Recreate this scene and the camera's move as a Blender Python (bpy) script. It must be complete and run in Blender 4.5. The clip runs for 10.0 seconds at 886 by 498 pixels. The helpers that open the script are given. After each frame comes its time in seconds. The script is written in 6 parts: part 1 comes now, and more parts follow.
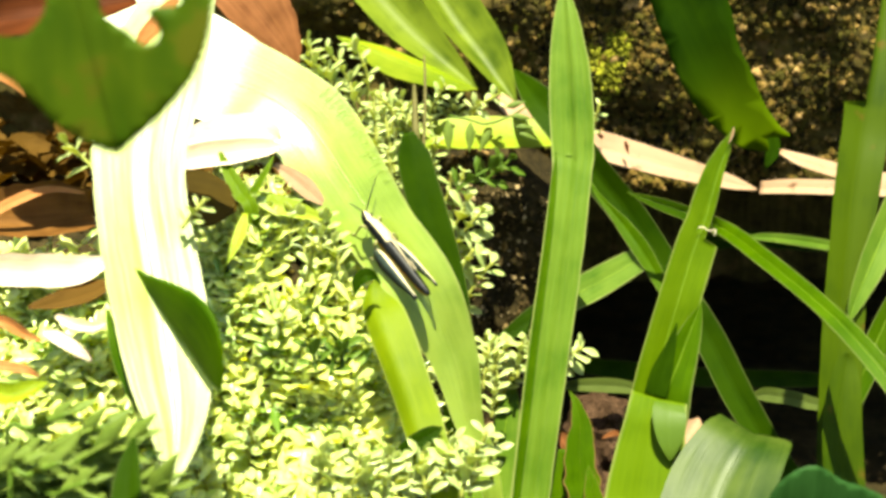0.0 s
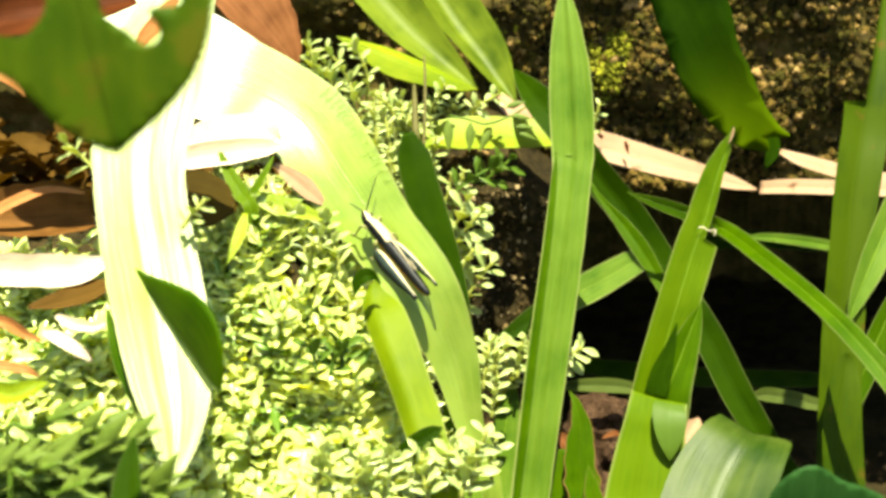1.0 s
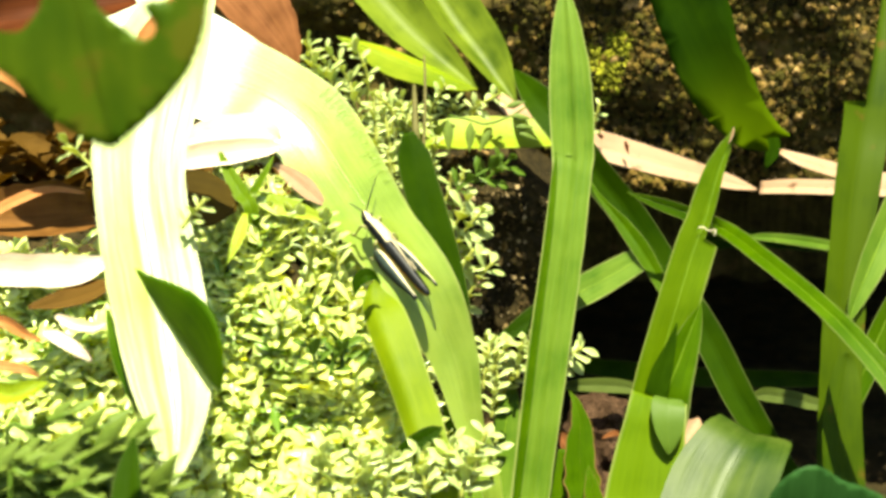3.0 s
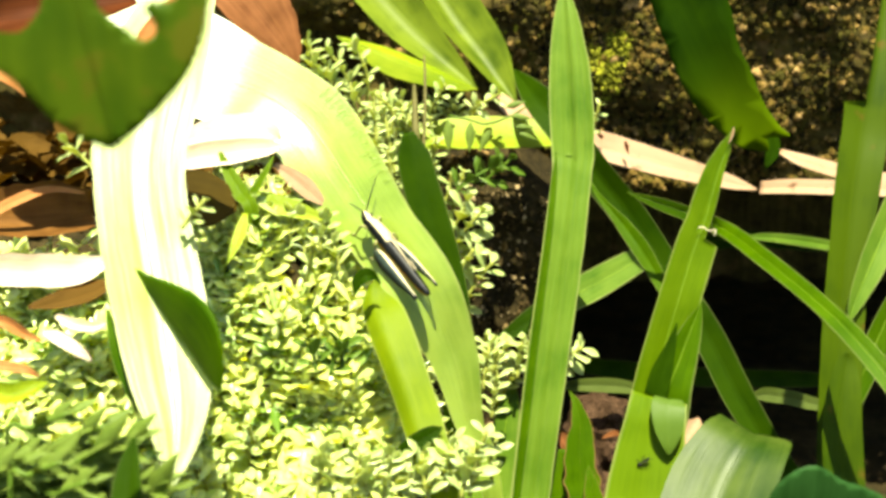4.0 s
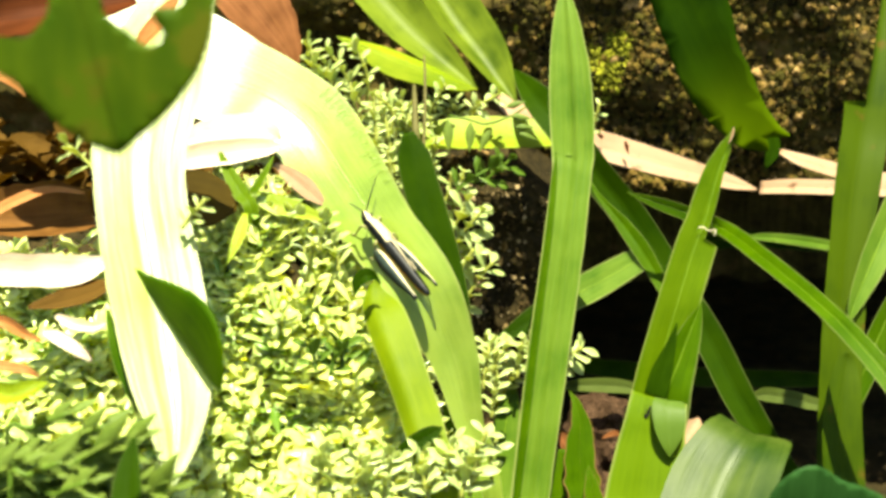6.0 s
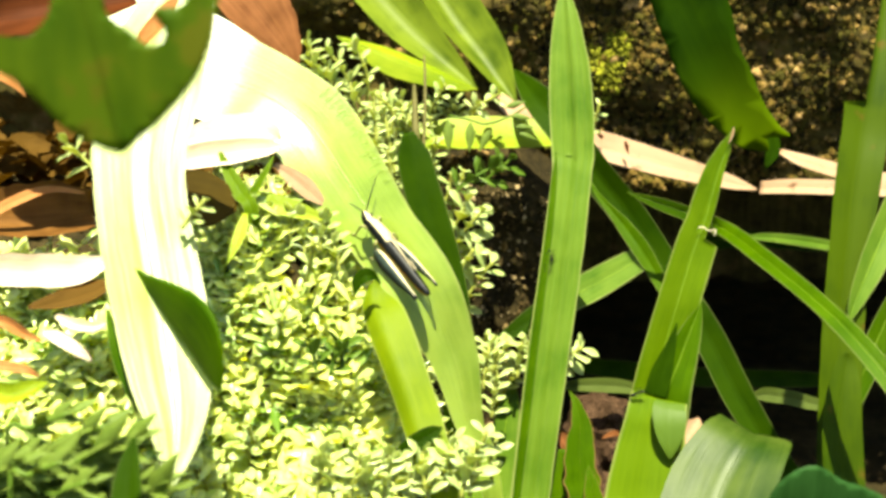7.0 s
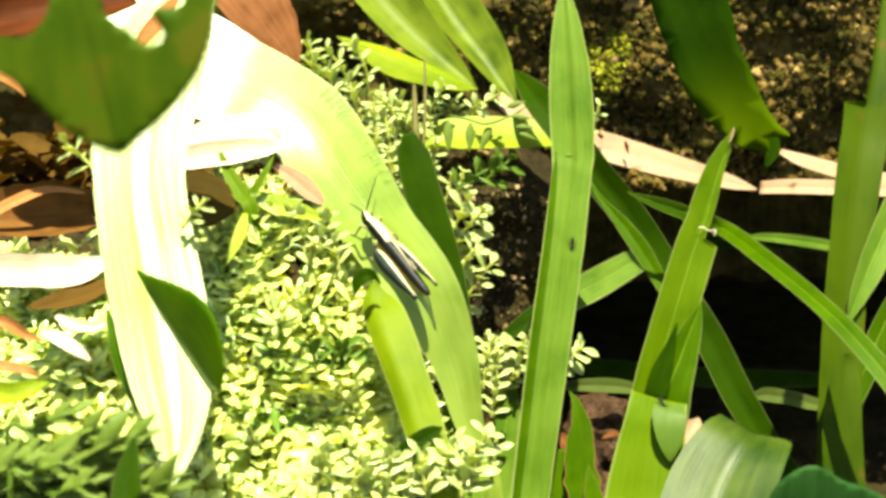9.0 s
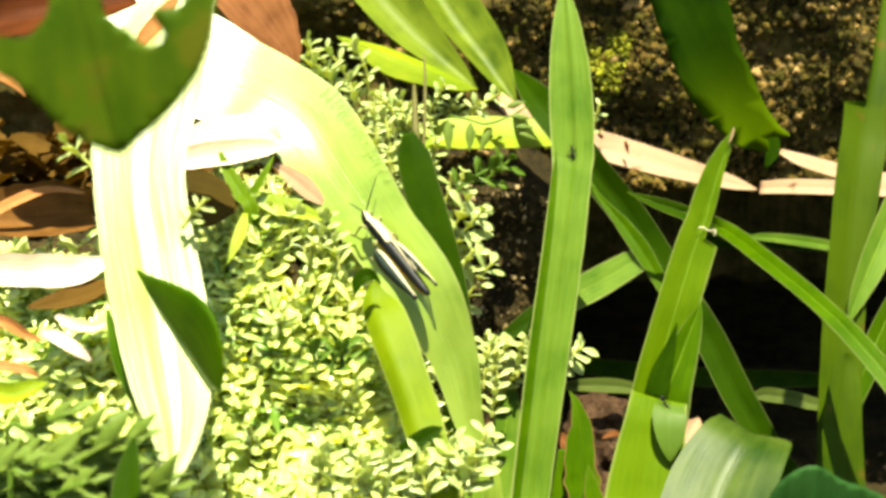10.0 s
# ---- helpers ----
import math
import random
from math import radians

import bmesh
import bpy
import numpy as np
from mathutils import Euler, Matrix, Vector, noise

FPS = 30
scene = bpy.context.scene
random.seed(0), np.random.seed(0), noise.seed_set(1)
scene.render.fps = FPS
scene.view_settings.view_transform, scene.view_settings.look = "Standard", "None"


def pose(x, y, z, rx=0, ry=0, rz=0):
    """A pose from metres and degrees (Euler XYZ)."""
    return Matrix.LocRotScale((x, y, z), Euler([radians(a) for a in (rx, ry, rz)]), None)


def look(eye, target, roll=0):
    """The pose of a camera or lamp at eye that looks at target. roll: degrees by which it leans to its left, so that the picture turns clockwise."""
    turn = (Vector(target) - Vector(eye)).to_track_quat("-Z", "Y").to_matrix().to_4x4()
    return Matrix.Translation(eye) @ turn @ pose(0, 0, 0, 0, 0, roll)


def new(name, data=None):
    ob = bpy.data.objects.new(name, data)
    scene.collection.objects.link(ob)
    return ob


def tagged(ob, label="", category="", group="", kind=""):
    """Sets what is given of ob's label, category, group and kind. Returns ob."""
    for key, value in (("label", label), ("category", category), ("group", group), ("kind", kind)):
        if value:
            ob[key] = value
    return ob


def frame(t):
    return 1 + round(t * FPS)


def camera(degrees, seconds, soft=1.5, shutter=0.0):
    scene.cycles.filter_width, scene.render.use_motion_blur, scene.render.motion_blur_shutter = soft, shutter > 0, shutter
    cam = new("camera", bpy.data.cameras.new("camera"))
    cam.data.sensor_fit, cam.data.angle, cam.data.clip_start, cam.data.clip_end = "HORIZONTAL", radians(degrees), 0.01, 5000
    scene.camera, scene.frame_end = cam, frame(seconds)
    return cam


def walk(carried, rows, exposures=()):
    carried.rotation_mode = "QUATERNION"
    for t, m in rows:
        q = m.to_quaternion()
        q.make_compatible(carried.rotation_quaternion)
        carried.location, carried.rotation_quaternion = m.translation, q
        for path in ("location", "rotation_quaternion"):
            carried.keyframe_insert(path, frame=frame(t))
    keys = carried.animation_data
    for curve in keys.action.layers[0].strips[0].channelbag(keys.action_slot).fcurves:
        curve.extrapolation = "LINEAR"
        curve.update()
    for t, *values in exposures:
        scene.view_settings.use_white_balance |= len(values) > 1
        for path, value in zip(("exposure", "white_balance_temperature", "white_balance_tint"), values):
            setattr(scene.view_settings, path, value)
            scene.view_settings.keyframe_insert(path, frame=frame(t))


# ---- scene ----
from mathutils.geometry import delaunay_2d_cdt

cam = camera(40, 10.0, soft=3.3)
cam.data.dof.use_dof = True
cam.data.dof.focus_distance, cam.data.dof.aperture_fstop = 0.305, 25.0
EYE = Vector((0.0, 0.0, 0.20))
view = look(EYE, (0.0, 0.93969, 0.20 - 0.34202))
walk(cam, [(0.0, view), (10.0, view)], exposures=[(0.0, 1.80, 7500, 0), (10.0, 1.80, 7500, 0)])

# ---- light ----
SUN = Vector((0.03, -0.25, 0.96)).normalized()
world = bpy.data.worlds.new("sky")
scene.world = world
world.use_nodes = True
wn = world.node_tree
sky = wn.nodes.new("ShaderNodeTexSky")
sky.sky_type, sky.sun_disc = "NISHITA", False
sky.sun_elevation = math.asin(SUN.z)
sky.sun_rotation = math.atan2(SUN.x, SUN.y)
wn.links.new(sky.outputs[0], wn.nodes["Background"].inputs[0])
wn.nodes["Background"].inputs[1].default_value = 0.085
sun_data = bpy.data.lights.new("sun", "SUN")
sun_data.energy, sun_data.angle, sun_data.color = 5.0, radians(0.6), (1.0, 0.98, 0.87)
sun = new("sun", sun_data)
sun.matrix_world = look(SUN * 5, (0, 0, 0))


# ---- materials ----
def material(name):
    m = bpy.data.materials.new(name)
    m.use_nodes = True
    return m, m.node_tree.nodes, m.node_tree.links, m.node_tree.nodes["Principled BSDF"]


def ramp(nodes, stops):
    r = nodes.new("ShaderNodeValToRGB")
    while len(r.color_ramp.elements) < len(stops):
        r.color_ramp.elements.new(0.5)
    for e, (p, c) in zip(r.color_ramp.elements, stops):
        e.position, e.color = p, (*c, 1)
    return r


def leaf_material(name, dark, light, through_light=0.35, rough=0.42, veins=46.0, spot=None, gloss=0.28, margin=0.0, island=False, spot_at=0.64, edge=(0.40, 0.38, 0.16), tip=None):
    """Blade or leaf: lengthwise veins from the UV map, mottling from the object's own space, light passing through."""
    m, n, l, bsdf = material(name)
    tc = n.new("ShaderNodeTexCoord")
    mp = n.new("ShaderNodeMapping")
    mp.inputs["Scale"].default_value = (veins, 0.7, 1)
    l.new(tc.outputs["UV"], mp.inputs[0])
    fine = n.new("ShaderNodeTexNoise")
    fine.inputs["Scale"].default_value, fine.inputs["Detail"].default_value = 1.0, 2
    l.new(mp.outputs[0], fine.inputs[0])
    mott = n.new("ShaderNodeTexNoise")
    mott.inputs["Scale"].default_value, mott.inputs["Detail"].default_value = 90, 5
    l.new(tc.outputs["Object"], mott.inputs[0])
    add = n.new("ShaderNodeMath")
    add.operation = "MULTIPLY_ADD"
    l.new(fine.outputs[0], add.inputs[0])
    add.inputs[1].default_value = 0.55
    l.new(mott.outputs[0], add.inputs[2])
    rnd = n.new("ShaderNodeObjectInfo")
    sh = n.new("ShaderNodeMath")
    sh.operation = "MULTIPLY_ADD"
    l.new(rnd.outputs["Random"], sh.inputs[0])
    sh.inputs[1].default_value = 0.16
    l.new(add.outputs[0], sh.inputs[2])
    if island:
        g = n.new("ShaderNodeNewGeometry")
        l.new(g.outputs["Random Per Island"], sh.inputs[0])
        sh.inputs[1].default_value = 0.5
        sh2 = n.new("ShaderNodeMath")
        sh2.operation = "SUBTRACT"
        l.new(sh.outputs[0], sh2.inputs[0])
        sh2.inputs[1].default_value = 0.12
        sh = sh2
    r = ramp(n, [(0.55, dark), (1.15 / 1.2, light)])
    l.new(sh.outputs[0], r.inputs[0])
    col = r.outputs[0]
    if spot:
        sp = n.new("ShaderNodeTexNoise")
        sp.inputs["Scale"].default_value, sp.inputs["Detail"].default_value = 160, 3
        l.new(tc.outputs["Object"], sp.inputs[0])
        rr = ramp(n, [(spot_at, (0, 0, 0)), (spot_at + 0.08, (1, 1, 1))])
        l.new(sp.outputs[0], rr.inputs[0])
        mx = n.new("ShaderNodeMix")
        mx.data_type = "RGBA"
        l.new(rr.outputs[0], mx.inputs["Factor"])
        l.new(col, mx.inputs["A"])
        mx.inputs["B"].default_value = (*spot, 1)
        col = mx.outputs["Result"]
    # blends to a lighter colour at the end, standing for light there
    if tip:
        tx = n.new("ShaderNodeSeparateXYZ")
        l.new(tc.outputs["UV"], tx.inputs[0])
        wob = n.new("ShaderNodeMath")
        wob.operation = "MULTIPLY_ADD"
        l.new(mott.outputs[0], wob.inputs[0])
        wob.inputs[1].default_value = 0.35
        l.new(tx.outputs[1], wob.inputs[2])
        span = n.new("ShaderNodeMapRange")
        span.interpolation_type = "SMOOTHSTEP"
        l.new(wob.outputs[0], span.inputs["Value"])
        span.inputs["From Min"].default_value, span.inputs["From Max"].default_value = tip[1], tip[2]
        mx = n.new("ShaderNodeMix")
        mx.data_type = "RGBA"
        l.new(span.outputs[0], mx.inputs["Factor"])
        mx.inputs["A"].default_value = (*tip[0], 1)
        l.new(col, mx.inputs["B"])
        col = mx.outputs["Result"]
    if margin:
        sx = n.new("ShaderNodeSeparateXYZ")
        l.new(tc.outputs["UV"], sx.inputs[0])
        ab = n.new("ShaderNodeMath")
        ab.operation = "SUBTRACT"
        l.new(sx.outputs[0], ab.inputs[0])
        ab.inputs[1].default_value = 0.5
        a2 = n.new("ShaderNodeMath")
        a2.operation = "ABSOLUTE"
        l.new(ab.outputs[0], a2.inputs[0])
        em = ramp(n, [(0.455, (0, 0, 0)), (0.49, (margin, margin, margin))])
        l.new(a2.outputs[0], em.inputs[0])
        mx = n.new("ShaderNodeMix")
        mx.data_type = "RGBA"
        l.new(em.outputs[0], mx.inputs["Factor"])
        l.new(col, mx.inputs["A"])
        mx.inputs["B"].default_value = (*edge, 1)
        col = mx.outputs["Result"]
    l.new(col, bsdf.inputs["Base Color"])
    bsdf.inputs["Roughness"].default_value = rough
    bsdf.inputs["Specular IOR Level"].default_value = gloss
    bump = n.new("ShaderNodeBump")
    bump.inputs["Strength"].default_value, bump.inputs["Distance"].default_value = 0.35, 0.0004
    l.new(add.outputs[0], bump.inputs["Height"])
    l.new(bump.outputs[0], bsdf.inputs["Normal"])
    tr = n.new("ShaderNodeBsdfTranslucent")
    warm = n.new("ShaderNodeMix")
    warm.data_type, warm.blend_type = "RGBA", "MULTIPLY"
    warm.inputs["Factor"].default_value = 1.0
    l.new(col, warm.inputs["A"])
    warm.inputs["B"].default_value = (1.5, 1.25, 0.35, 1)
    l.new(warm.outputs["Result"], tr.inputs[0])
    mix = n.new("ShaderNodeMixShader")
    mix.inputs[0].default_value = through_light
    l.new(bsdf.outputs[0], mix.inputs[1])
    l.new(tr.outputs[0], mix.inputs[2])
    l.new(mix.outputs[0], n["Material Output"].inputs[0])
    return m


def rough_material(name, stops, scale=120, bump_size=0.0015, rough=0.9, island=0.0, fine=8):
    """Soil, stone, bark, dry leaf: two scales of noise."""
    m, n, l, bsdf = material(name)
    tc = n.new("ShaderNodeTexCoord")
    a = n.new("ShaderNodeTexNoise")
    a.inputs["Scale"].default_value, a.inputs["Detail"].default_value, a.inputs["Roughness"].default_value = scale, 8, 0.7
    l.new(tc.outputs["Object"], a.inputs[0])
    b = n.new("ShaderNodeTexNoise")
    b.inputs["Scale"].default_value, b.inputs["Detail"].default_value = scale * fine, 3
    l.new(tc.outputs["Object"], b.inputs[0])
    ad = n.new("ShaderNodeMath")
    ad.operation = "MULTIPLY_ADD"
    l.new(b.outputs[0], ad.inputs[0])
    ad.inputs[1].default_value = 0.3
    l.new(a.outputs[0], ad.inputs[2])
    out = ad.outputs[0]
    if island:
        g = n.new("ShaderNodeNewGeometry")
        k = n.new("ShaderNodeMath")
        k.operation = "MULTIPLY_ADD"
        l.new(g.outputs["Random Per Island"], k.inputs[0])
        k.inputs[1].default_value = island
        l.new(out, k.inputs[2])
        sub = n.new("ShaderNodeMath")
        sub.operation = "SUBTRACT"
        l.new(k.outputs[0], sub.inputs[0])
        sub.inputs[1].default_value = island / 2
        out = sub.outputs[0]
    r = ramp(n, stops)
    l.new(out, r.inputs[0])
    l.new(r.outputs[0], bsdf.inputs["Base Color"])
    bsdf.inputs["Roughness"].default_value = rough
    bsdf.inputs["Specular IOR Level"].default_value = 0.12
    bump = n.new("ShaderNodeBump")
    bump.inputs["Strength"].default_value, bump.inputs["Distance"].default_value = 0.8, bump_size
    l.new(ad.outputs[0], bump.inputs["Height"])
    l.new(bump.outputs[0], bsdf.inputs["Normal"])
    return m


def skin(name, colour, rough=0.35, dark=0.6):
    m, n, l, bsdf = material(name)
    tc = n.new("ShaderNodeTexCoord")
    a = n.new("ShaderNodeTexNoise")
    a.inputs["Scale"].default_value, a.inputs["Detail"].default_value = 900, 4
    l.new(tc.outputs["Object"], a.inputs[0])
    r = ramp(n, [(0.35, tuple(v * dark for v in colour)), (0.65, colour)])
    l.new(a.outputs[0], r.inputs[0])
    l.new(r.outputs[0], bsdf.inputs["Base Color"])
    bsdf.inputs["Roughness"].default_value = rough
    bsdf.inputs["Specular IOR Level"].default_value = 0.2
    return m


GRASS = leaf_material("grass_blade", (0.025, 0.072, 0.0004), (0.064, 0.133, 0.0016), 0.42, rough=0.5, gloss=0.07, margin=0.35, veins=34)
BITTEN = leaf_material("bitten_grass_blade", (0.025, 0.072, 0.0004), (0.064, 0.133, 0.0016), 0.42, rough=0.5, gloss=0.07, margin=0.9, edge=(0.26, 0.13, 0.05))
LIME = leaf_material("lime_green_blade", (0.058, 0.117, 0.0008), (0.110, 0.186, 0.004), 0.42, rough=0.5, gloss=0.1, margin=0.35)
FRESH = leaf_material("yellowish_fresh_blade", (0.088, 0.150, 0.001), (0.170, 0.235, 0.005), 0.42, rough=0.5, gloss=0.12, margin=0.3)
PALE = leaf_material("pale_grass_blade", (0.046, 0.112, 0.004), (0.118, 0.196, 0.018), 0.32, rough=0.46, gloss=0.14, margin=0.4, veins=30)
# two brighter blade greens: the strong sun is partly put into their colour
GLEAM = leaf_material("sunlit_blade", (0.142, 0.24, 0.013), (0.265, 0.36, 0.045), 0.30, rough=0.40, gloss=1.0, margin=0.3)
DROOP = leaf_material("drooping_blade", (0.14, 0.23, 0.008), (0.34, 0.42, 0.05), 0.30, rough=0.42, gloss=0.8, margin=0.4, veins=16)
# broad dark and light bands paint the shading of the folds
BANDED = leaf_material("banded_grass_blade", (0.050, 0.088, 0.002), (0.155, 0.21, 0.013), 0.38, rough=0.5, gloss=0.2, veins=7)
YELLOW = leaf_material("yellow_green_blade", (0.18, 0.28, 0.008), (0.33, 0.40, 0.02), 0.45)
# dark for the shade, with the sunlight on its end painted as tip colour
LIT_END = leaf_material("lit_end_leaf", (0.005, 0.017, 0.0003), (0.013, 0.034, 0.0005), 0.24, rough=0.6, gloss=0.02, veins=26, tip=((0.078, 0.125, 0.002), -0.72, 0.34))
# darker blade green: shade on low and rear blades is in the colour
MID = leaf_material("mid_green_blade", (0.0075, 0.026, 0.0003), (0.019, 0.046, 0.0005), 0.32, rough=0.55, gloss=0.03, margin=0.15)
# near-black leaf green with the shade already in the colour
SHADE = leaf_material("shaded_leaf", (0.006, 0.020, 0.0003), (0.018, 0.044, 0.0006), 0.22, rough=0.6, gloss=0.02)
DEEP = leaf_material("deep_green_blade", (0.010, 0.040, 0.006), (0.026, 0.080, 0.016), 0.10, gloss=0.12)
FLAP = leaf_material("folded_blade_tip", (0.044, 0.092, 0.004), (0.080, 0.140, 0.013), 0.36, rough=0.48, gloss=0.2)
DIM = leaf_material("dim_grass_blade", (0.045, 0.068, 0.008), (0.085, 0.115, 0.022), 0.3, rough=0.55, gloss=0.1)
OLIVE = leaf_material("olive_blade", (0.022, 0.050, 0.0004), (0.054, 0.092, 0.001), 0.40, spot=(0.10, 0.08, 0.008), rough=0.55, gloss=0.1)
BROAD = leaf_material("round_leaf", (0.032, 0.078, 0.001), (0.082, 0.135, 0.004), 0.42, rough=0.55, veins=9, spot=(0.11, 0.125, 0.007), gloss=0.12, spot_at=0.56)
GLOSSY = leaf_material("glossy_leaf", (0.014, 0.036, 0.002), (0.052, 0.080, 0.011), 0.14, rough=0.42, gloss=0.15, veins=11)
STRAW = leaf_material("straw_blade", (0.25, 0.145, 0.075), (0.40, 0.255, 0.15), 0.20, rough=0.6, spot=(0.15, 0.07, 0.03))
BLEACH = leaf_material("bleached_dead_leaf", (0.44, 0.33, 0.22), (0.68, 0.56, 0.42), 0.2, rough=0.6, veins=14)
TAN = leaf_material("tan_dead_leaf", (0.24, 0.085, 0.02), (0.42, 0.19, 0.065), 0.25, rough=0.6, veins=14, spot=(0.16, 0.06, 0.014), gloss=0.06)
UMBER = leaf_material("umber_dead_leaf", (0.085, 0.028, 0.007), (0.22, 0.085, 0.030), 0.22, rough=0.6, veins=14, spot=(0.07, 0.025, 0.008), gloss=0.06)
BROWN = leaf_material("brown_dead_leaf", (0.085, 0.036, 0.008), (0.19, 0.085, 0.022), 0.20, rough=0.6, veins=14, gloss=0.05)
# darker than BROWN: shade on the leaf behind the herbs is in the colour
BARK = leaf_material("olive_brown_dead_leaf", (0.022, 0.014, 0.002), (0.050, 0.032, 0.004), 0.15, rough=0.65, veins=14, gloss=0.04)
RUST = leaf_material("rust_dead_leaf", (0.036, 0.009, 0.002), (0.078, 0.020, 0.005), 0.2, rough=0.6, veins=14, gloss=0.05)
LITTER = leaf_material("litter_leaf", (0.028, 0.014, 0.002), (0.080, 0.042, 0.008), 0.15, rough=0.7, veins=14, island=True, gloss=0.04)
HERB = leaf_material("herb_leaf", (0.24, 0.36, 0.07), (0.58, 0.66, 0.28), 0.38, rough=0.36, veins=6, gloss=0.5)
HERB_MAT = leaf_material("herb_mat_leaf", (0.17, 0.32, 0.02), (0.70, 0.80, 0.33), 0.52, rough=0.27, veins=6, gloss=0.8, island=True)
# darker herb green, for green sprigs and for shade put into the colour
HERB_SHADE = leaf_material("herb_leaf_green_shaded", (0.050, 0.112, 0.008), (0.12, 0.20, 0.022), 0.38, rough=0.45, veins=6, gloss=0.25)
STALK = leaf_material("dry_stalk", (0.07, 0.065, 0.012), (0.14, 0.12, 0.03), 0.1, rough=0.6)
# duller herb green; carries the shade of the near clump in its colour
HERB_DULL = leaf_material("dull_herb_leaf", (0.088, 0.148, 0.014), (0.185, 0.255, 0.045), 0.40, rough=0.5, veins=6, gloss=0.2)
STEM = leaf_material("herb_stem", (0.18, 0.20, 0.03), (0.30, 0.32, 0.06), 0.15, rough=0.5)
SOIL = rough_material("soil", [(0.35, (0.005, 0.004, 0.001)), (0.6, (0.018, 0.013, 0.0035)), (0.85, (0.055, 0.038, 0.012))], 90)
WALL = rough_material("mossy_stone", [(0.35, (0.010, 0.008, 0.002)), (0.55, (0.034, 0.024, 0.006)), (0.68, (0.060, 0.046, 0.009)), (0.80, (0.10, 0.062, 0.02)), (0.95, (0.20, 0.13, 0.05))], 60, 0.0014, 0.9, 0.0, 6)
CRUMB = rough_material("soil_crumb", [(0.3, (0.012, 0.009, 0.004)), (0.6, (0.08, 0.05, 0.013)), (0.85, (0.22, 0.13, 0.04)), (1.0, (0.45, 0.30, 0.14))], 200, 0.0006, 0.9, 0.6)
CLOD = rough_material("earth_crust", [(0.3, (0.007, 0.005, 0.001)), (0.5, (0.028, 0.022, 0.003)), (0.64, (0.050, 0.044, 0.005)), (0.80, (0.085, 0.056, 0.009)), (0.94, (0.14, 0.085, 0.02)), (1.0, (0.30, 0.19, 0.07))], 90, 0.0006, 0.9, 0.62)
GRIT = rough_material("pale_grit", [(0.3, (0.015, 0.010, 0.003)), (0.6, (0.07, 0.045, 0.015)), (0.8, (0.22, 0.15, 0.06)), (1.0, (0.48, 0.36, 0.2))], 300, 0.0004, 0.9, 0.6)
MOSS = rough_material("moss", [(0.3, (0.020, 0.025, 0.002)), (0.6, (0.11, 0.115, 0.006)), (0.95, (0.36, 0.36, 0.03))], 220, 0.0008, 0.9, 0.5)
SHELL_PALE = skin("pale_stripe", (0.50, 0.42, 0.25), 0.45, 0.8)
SHELL_DARK = skin("dark_stripe", (0.003, 0.004, 0.004), 0.5)
SHELL_GREY = skin("grey_stripe", (0.022, 0.036, 0.028), 0.45)
SHELL_WARM = skin("amber_underside", (0.50, 0.24, 0.02), 0.4)
SHELL_RED = skin("red_joint", (0.40, 0.09, 0.015), 0.4)
LEG = skin("leg", (0.28, 0.26, 0.10), 0.4)
ANT = skin("ant_shell", (0.012, 0.010, 0.008), 0.25)


RIB = leaf_material("midrib", (0.10, 0.18, 0.006), (0.17, 0.27, 0.015), 0.4)
FRONT = (0, -0.94, 0.34)


# ---- building helpers ----
def mesh_of(name, verts, faces, mats, slots=None, uvs=None, smooth=True):
    me = bpy.data.meshes.new(name)
    me.from_pydata([tuple(v) for v in verts], [], faces)
    for m in mats:
        me.materials.append(m)
    if slots:
        me.polygons.foreach_set("material_index", slots)
    if smooth:
        me.polygons.foreach_set("use_smooth", [True] * len(faces))
    if uvs is not None:
        layer = me.uv_layers.new(name="uv")
        flat = [c for p in me.loops for c in uvs[p.vertex_index]]
        layer.data.foreach_set("uv", flat)
    me.update()
    return me


def part(name, me, parent, label="", m=None):
    ob = new(name, me)
    ob.parent = parent
    if m is not None:
        ob.matrix_basis = m
    return tagged(ob, label)


def thing(name, label, category, group="", at=None, kind=""):
    ob = new(name)
    ob.empty_display_size = 0.005
    if at is not None:
        ob.location = at
    return tagged(ob, label, category, group, kind)


def curve_points(rows, steps):
    """Catmull-Rom through the rows, any number of columns."""
    a = np.array(rows, float)
    a = np.vstack([2 * a[0] - a[1], a, 2 * a[-1] - a[-2]])
    out = []
    for i in range(1, len(a) - 2):
        p0, p1, p2, p3 = a[i - 1], a[i], a[i + 1], a[i + 2]
        for j in range(steps):
            t = j / steps
            out.append(0.5 * (2 * p1 + (p2 - p0) * t + (2 * p0 - 5 * p1 + 4 * p2 - p3) * t * t + (3 * p1 - p0 - 3 * p2 + p3) * t ** 3))
    out.append(a[-2])
    return np.array(out)


